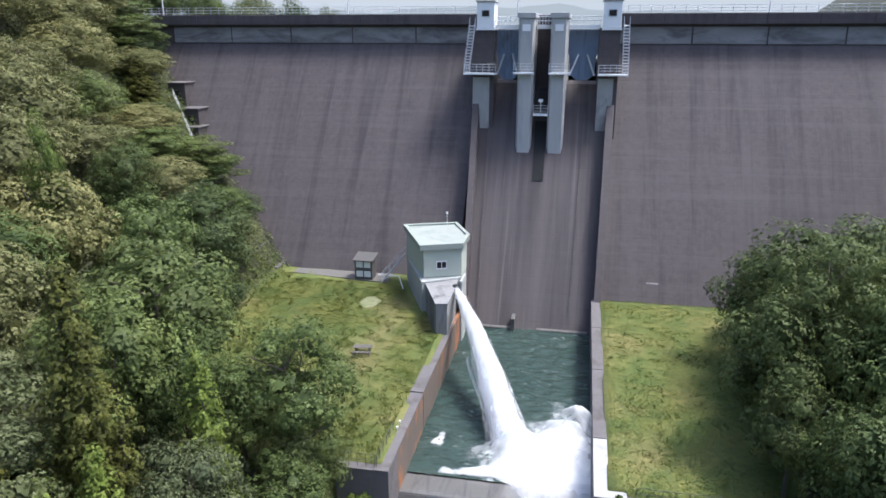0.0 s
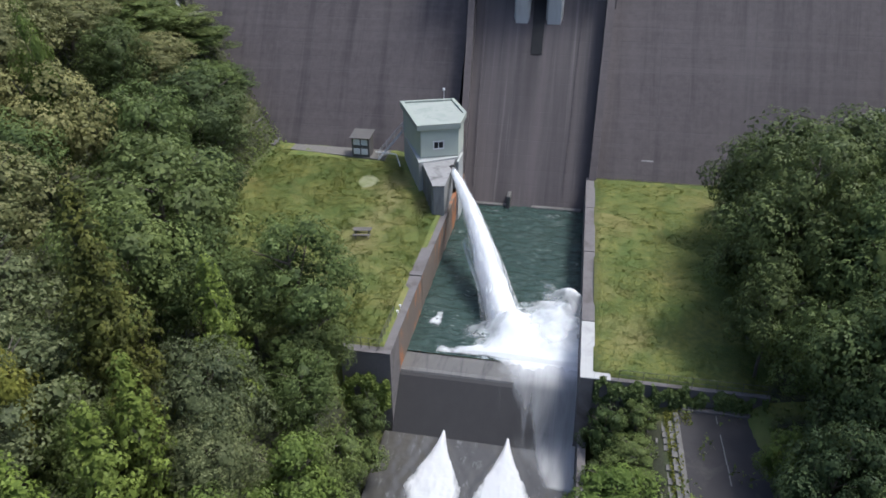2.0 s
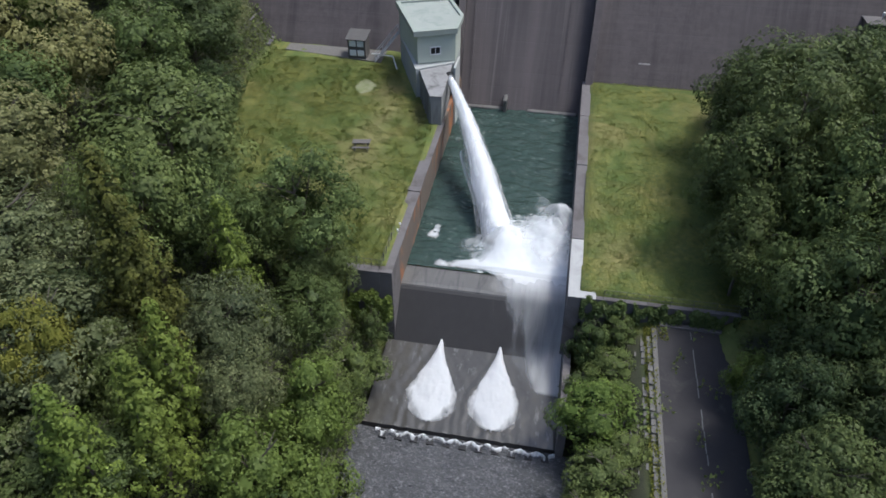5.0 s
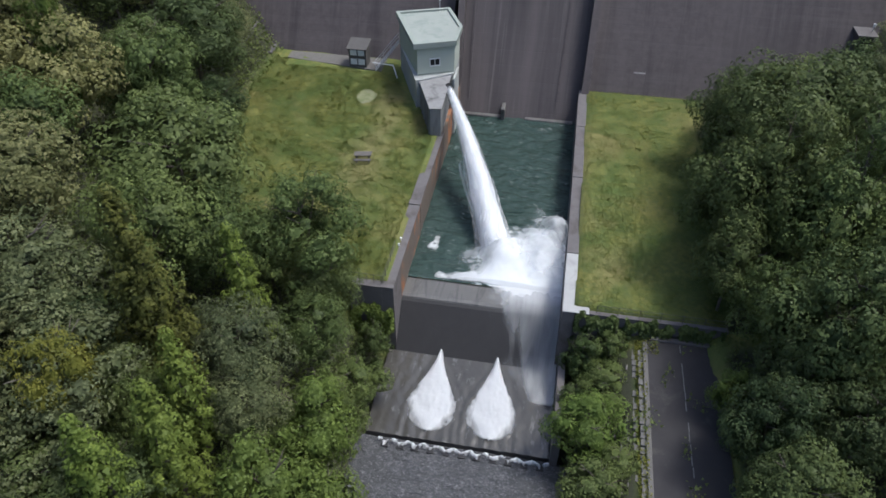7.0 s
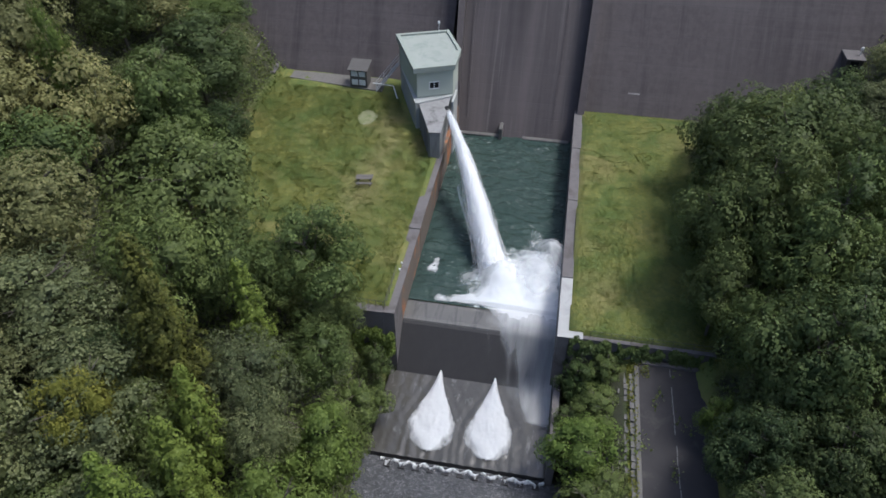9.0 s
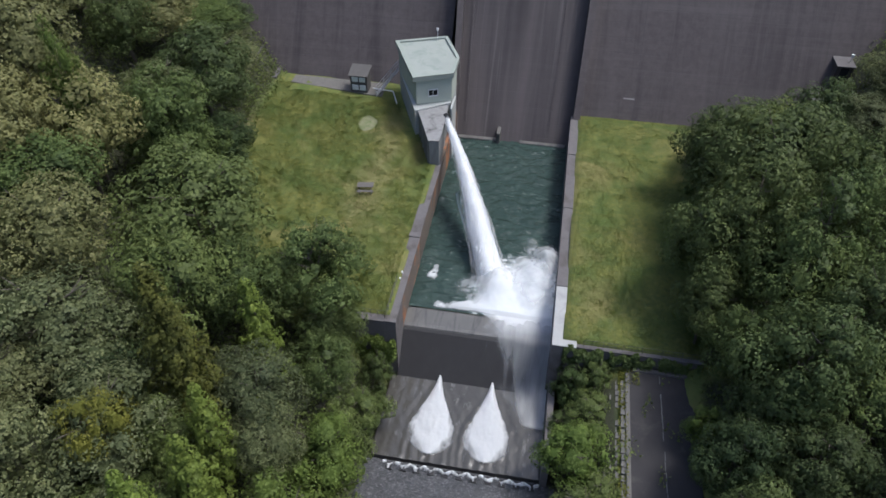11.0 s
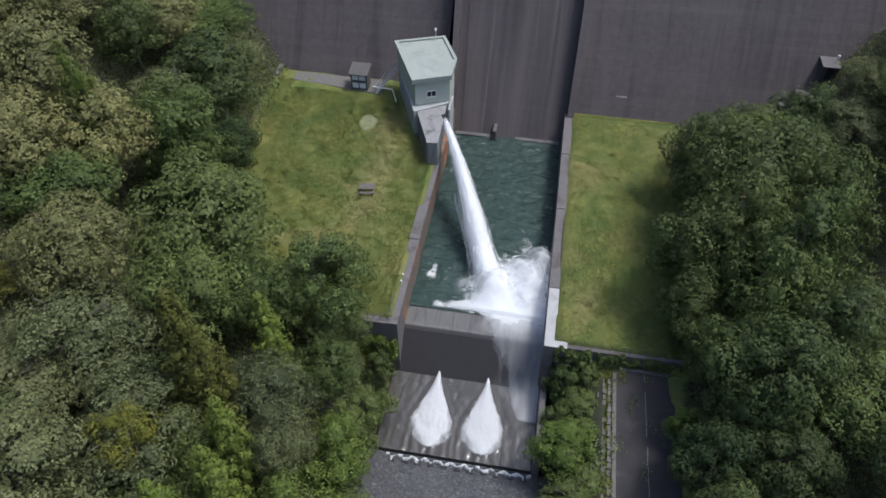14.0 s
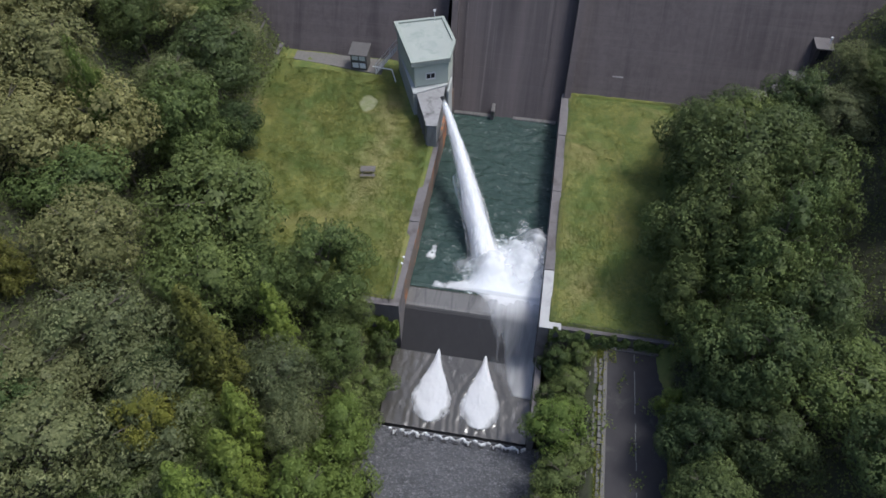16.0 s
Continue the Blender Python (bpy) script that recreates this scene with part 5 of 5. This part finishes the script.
USED = set()
TREES = [
    ("c", -24.3, 28.2, 19.8, 3.4), ("g", -21.6, 34.7, 12.2, 2.2), ("g", -21.5, 25.2, 11.8, 2.2), ("g", -21.0, 21.3, 11.9, 2.4), ("g", -23.2, 18.2, 12.4, 2.4),
    ("k", -19.4, 42.4, 11.2, 4.6), ("k", -17.4, 39.6, 6.6, 2.9), ("k", -22.4, 41.0, 8.6, 3.2), ("y", -27.0, 22.2, 14.0, 2.3), ("d", -42.2, 49.4, 23.0, 1.7), ("a", -29.8, 43.2, 16.4, 6.3), ("a", -27.8, 35.2, 15.6, 4.2), ("f", -37.6, 55.0, 17.2, 4.6), ("e", -40.2, 68.0, 14.8, 5.4),
    ("h", -43.0, 48.6, 20.0, 5.0), ("l", -33.5, 29.0, 16.2, 5.0), ("l", -27.8, 22.2, 13.8, 4.6), ("b", -20.0, 30.0, 9.4, 3.2), ("d", -15.0, 28.4, 3.6, 3.2),
    ("a", -17.0, 36.0, 4.8, 2.8), ("d", -16.0, 22.5, 5.0, 3.4), ("a", -24.6, 38.0, 12.5, 3.4), ("f", -33.5, 50.5, 10.5, 3.6), ("e", -36.0, 62.0, 8.0, 3.0),
    ("f", -45.5, 79.0, 12.0, 4.2), ("f", -50.0, 84.5, 17.5, 4.4), ("h", -54.5, 80.0, 22.0, 5.0), ("c", -58.5, 88.0, 27.0, 3.2), ("h", -61.0, 92.0, 28.5, 4.6),
    ("f", -65.0, 97.0, 33.0, 4.8), ("h", -69.5, 94.0, 38.0, 5.2), ("a", -73.0, 101.0, 41.0, 5.5), ("h", -47.0, 72.5, 17.0, 4.6), ("h", -53.0, 68.0, 22.0, 5.0),
    ("s", -13.9, 40.6, -2.0, 1.6), ("s", -14.2, 35.5, -1.0, 2.4), ("s", -15.0, 32.0, 1.6, 2.6), ("d", -13.4, 24.0, 1.0, 2.8), ("a", -14.0, 18.5, 2.5, 3.2), ("b", -18.5, 26.5, 7.0, 2.8),
    ("s", 4.4, 41.2, -0.5, 1.9), ("s", 6.6, 41.6, -0.4, 1.6), ("s", 4.2, 37.6, -3.0, 2.0), ("s", 6.3, 38.4, -1.4, 1.9), ("s", 6.6, 35.4, -1.7, 1.6), ("s", 7.2, 30.5, -1.0, 1.5), ("s", 4.4, 25.0, 0.2, 2.6),
    ("b", 36.5, 79.0, 12.5, 3.2), ("b", 41.0, 80.0, 17.0, 4.0), ("b", 33.0, 70.5, 12.0, 3.6), ("a", 38.5, 72.0, 16.5, 4.2), ("f", 45.5, 84.0, 22.0, 4.5), ("b", 36.5, 77.0, 9.5, 2.6),
    ("h", -48.5, 52.0, 24.5, 5.0), ("h", -53.0, 59.0, 28.0, 5.2), ("h", -47.0, 43.0, 23.0, 5.0), ("h", -58.0, 66.0, 30.0, 5.0), ("h", -60.5, 77.0, 32.0, 5.0), ("h", -65.0, 84.0, 36.0, 5.0),
    ("a", -56.0, 72.0, 26.5, 4.4), ("h", -67.0, 74.0, 38.0, 5.4), ("f", -51.0, 77.5, 20.0, 4.2), ("h", -62.5, 60.0, 34.0, 5.2), ("h", -55.0, 49.0, 29.5, 5.2), ("a", -41.5, 41.0, 18.5, 4.6),
    ("a", -64.0, 119.0, 37.0, 3.6), ("b", -57.0, 118.0, 36.0, 3.4), ("a", -72.0, 117.0, 39.0, 4.0), ("b", -80.0, 120.0, 42.0, 5.0), ("h", -38.0, 36.0, 18.0, 4.4),
    ("e", -43.0, 82.0, 11.0, 3.4), ("f", -47.5, 85.5, 15.5, 3.6), ("e", -56.5, 87.5, 21.5, 3.4), ("h", -62.0, 92.0, 27.0, 3.8), ("e", -64.0, 96.5, 30.5, 3.8), ("f", -69.0, 100.5, 35.5, 4.0),
    ("b", -40.5, 75.5, 9.5, 3.4), ("a", -68.0, 124.0, 38.0, 4.0), ("b", -60.0, 128.0, 37.5, 4.5), ("a", -52.0, 126.0, 36.5, 4.0), ("b", -46.0, 130.0, 35.5, 3.5), ("a", -75.0, 121.0, 40.0, 4.5),
    ("a", 20.8, 59.6, 16.6, 6.2), ("e", 17.4, 66.8, 11.2, 3.7), ("k", 16.8, 60.5, 9.0, 3.0), ("k", 15.2, 49.8, 13.2, 4.0), ("a", 20.8, 44.6, 14.8, 4.0), ("e", 20.2, 36.6, 14.2, 4.4),
    ("e", 16.0, 54.8, 8.0, 2.8), ("e", 15.0, 45.2, 9.0, 2.7), ("e", 17.6, 50.4, 16.6, 4.4), ("a", 17.8, 40.0, 10.6, 3.2), ("k", 22.4, 48.0, 17.8, 4.6), ("e", 25.0, 41.5, 15.0, 4.0),
    ("e", 18.4, 34.8, 9.0, 2.9), ("e", 15.9, 30.8, 7.8, 2.8), ("e", 21.2, 30.6, 9.4, 3.4), ("d", 5.1, 33.6, -0.7, 3.0), ("a", 26.5, 55.5, 17.0, 4.4), ("e", 25.2, 62.6, 15.0, 4.2),
    ("a", 21.6, 66.5, 13.0, 3.9), ("a", 27.0, 67.5, 11.0, 3.8), ("e", 23.2, 73.0, 8.5, 3.6), ("s", 5.6, 28.5, -0.4, 2.6), ("e", 16.8, 25.0, 8.0, 3.4),
    ("l", -36.5, 24.0, 14.6, 4.4), ("a", -39.5, 20.0, 15.0, 4.4), ("k", -24.3, 19.6, 7.0, 3.4), ("k", -27.8, 17.6, 8.4, 3.4), ("k", -24.6, 24.6, 9.6, 2.8), ("e", -29.2, 26.2, 11.0, 3.4),
    ("b", 18.4, 72.0, 6.5, 2.8), ("d", 14.9, 35.0, 3.4, 1.7), ("e", 16.4, 26.5, 6.5, 2.8),
]
for row in TREES:
    plant(*row)
rng = random.Random(21)


def fill(n, x0, x1, y0, y1, ok, kinds, hmin, hmax, gap):
    made = tries = 0
    while made < n and tries < 6000:
        tries += 1
        x, y = rng.uniform(x0, x1), rng.uniform(y0, y1)
        r = rng.uniform(3.2, 5.0)
        if not ok(x, y) or any((x - a) ** 2 + (y - b_) ** 2 < (gap * (r + c)) ** 2 for a, b_, c in PLACED):
            continue
        k = rng.choice(kinds)
        if k in "cg":
            r *= 0.6
        plant(k, x, y, ground_z(x, y) + rng.uniform(hmin, hmax), r, rng.uniform(0, 360))
        made += 1


fill(58, -85, -17, 4, 104, lambda x, y: not (x > -39 and y > 42) and not (x > -50 - (y - 82) * 0.9 and y > 80) and not (x > -22 and y > 30), "aablflc", 8.0, 12.0, 0.62)
fill(30, 16, 62, 8, 104, lambda x, y: not (x < 25 and y > 69) and not (x < 40 + (y - 74) * 0.9 and y > 74), "eaaabf", 7.0, 11.5, 0.62)
for src, _, _ in KINDS.values():
    if src.name not in USED:
        src.matrix_basis = pose(-60, 30, ground_z(-60, 30))


def scatter(name, label, n, area, size, up, material, height, seed, aspect=1.5):
    r = np.random.default_rng(seed)
    out = []
    while len(out) < n:
        x, y = r.uniform(area[0], area[1]), r.uniform(area[2], area[3])
        if area[4](x, y):
            out.append((x, y, ground_z(x, y)))
    c = np.array(out)
    c[:, 2] += r.random(n) ** 2 * height
    nrm = r.normal(size=(n, 3)) * (1 - up) + np.array([0, 0, up])
    ob = leaf_cloud(name, c, nrm, size * r.uniform(0.5, 1.3, n), aspect, r, material)
    return tagged(ob, label, "vegetation", kind="stuff")


def bank_left(x, y):
    return y < 42.4 or (x < -36.5 and ground_z(x, y) > (y - 82.3) / 0.75 - 0.6)


def bank_right(x, y):
    return (y < 42.3 and not (5.8 < x < 15.2 and noise.noise(Vector((x * 0.8, y * 0.4, 0))) < 0.25)) or (x > 18 and y > 43)


def ivy(name, label, n, x0, x1, y, z0, z1, material, seed):
    r = np.random.default_rng(seed)
    x = r.uniform(x0, x1, n * 2)
    top = z1 + 0.25 * np.sin(x * 2.1) + 0.2 * np.sin(x * 5.3)
    z = z0 + (top - z0) * r.random(n * 2) ** 0.7
    keep = np.sin(x * 1.7 + z * 2.0) + np.sin(x * 4.1 - z) > -0.9
    x, z = x[keep][:n], z[keep][:n]
    c = np.stack([x, y - np.abs(r.normal(size=len(x))) * 0.22, z], 1)
    nrm = np.array([0, -0.8, 0.5]) + r.normal(size=c.shape) * 0.5
    return tagged(leaf_cloud(name, c, nrm, 0.10 * r.uniform(0.5, 1.3, len(x)), 1.4, r, material), label, "vegetation", kind="stuff")


ivy("ivy", "green creepers hanging over the retaining wall", 9000, 3.3, 15.4, 42.7, -2.2, -0.15, LEAF_A, 41)
ivy("ivy", "creepers and weeds on the basin corner wall", 3000, -16.3, -12.4, 42.5, -6.0, -2.2, LEAF_D, 42)
scatter("undergrowth", "tangled green undergrowth on the wooded slope", 120000, (-74, -12.6, 2, 106, bank_left), 0.13, 0.5, LEAF_A, 1.6, 11)
scatter("weeds", "yellow-green weeds along the road edge", 5000, (8.4, 10.3, 16, 42.2, lambda x, y: x < 9.2 + 0.7 * max(0.0, noise.noise(Vector((y * 0.5, 3, 0)))) + (0.9 if y > 40.6 else 0)), 0.07, 0.4, LEAF_Y, 0.35, 13)
scatter("undergrowth", "tangled green undergrowth on the road bank", 80000, (3.0, 60, 4, 90, bank_right), 0.12, 0.5, LEAF_A, 1.3, 12)


def grass(name, n, x0, x1, y0, y1, ok, seed):
    r = np.random.default_rng(seed)
    pts = []
    while len(pts) < n:
        x, y = r.uniform(x0, x1), r.uniform(y0, y1)
        if ok(x, y):
            pts.append((x, y, ground_z(x, y), 0.75 + 0.4 * noise.noise(Vector((x * 0.25, y * 0.25, 9))) + 0.5 * noise.noise(Vector((x * 1.3, y * 1.3, 2)))))
    p = np.array(pts)
    h = 0.09 * p[:, 3] ** 2 * r.uniform(0.5, 1.5, n)
    c = p[:, :3].copy()
    c[:, 2] += h * 0.5
    a = r.normal(size=n) * 0.5
    w = r.uniform(0.025, 0.065, n)
    lean = r.normal(size=(n, 2)) * 0.10 + np.array([0.08, -0.22])
    dx, dy = np.cos(a) * w, np.sin(a) * w
    z0 = p[:, 2] - 0.03
    v = np.stack([np.stack([p[:, 0] - dx, p[:, 1] - dy, z0], 1), np.stack([p[:, 0] + dx, p[:, 1] + dy, z0], 1), np.stack([p[:, 0] + lean[:, 0], p[:, 1] + lean[:, 1], z0 + h + 0.06], 1)], 1).reshape(-1, 3)
    me = bpy.data.meshes.new(name)
    me.vertices.add(3 * n)
    me.vertices.foreach_set("co", v.astype(np.float32).ravel())
    me.loops.add(3 * n)
    me.loops.foreach_set("vertex_index", np.arange(3 * n, dtype=np.int32))
    me.polygons.add(n)
    me.polygons.foreach_set("loop_start", np.arange(0, 3 * n, 3, dtype=np.int32))
    me.polygons.foreach_set("loop_total", np.full(n, 3, dtype=np.int32))
    me.materials.append(GRASS)
    me.update(calc_edges=True)
    me.attributes.new("tuft", "FLOAT", "POINT").data.foreach_set("value", np.repeat(np.clip(p[:, 3] - 0.3, 0, 1), 3).astype(np.float32))
    return tagged(new(name, me), "rough unmown meadow grass", "grass", kind="stuff")


grass("grass", 110000, -40, -13.5, 43.4, 81, lambda x, y: not (y > 72 and x > -16.9 - (y - 72) * 0.46) and not ((x + 22.8) ** 2 + ((y - 73.4) * 0.7) ** 2 < 0.9 + 0.5 * noise.noise(Vector((x, y, 0)))) and not (y > 79.2 and x > -35), 31)
grass("grass", 60000, 3.4, 26, 43.3, 82, lambda x, y: True, 32)
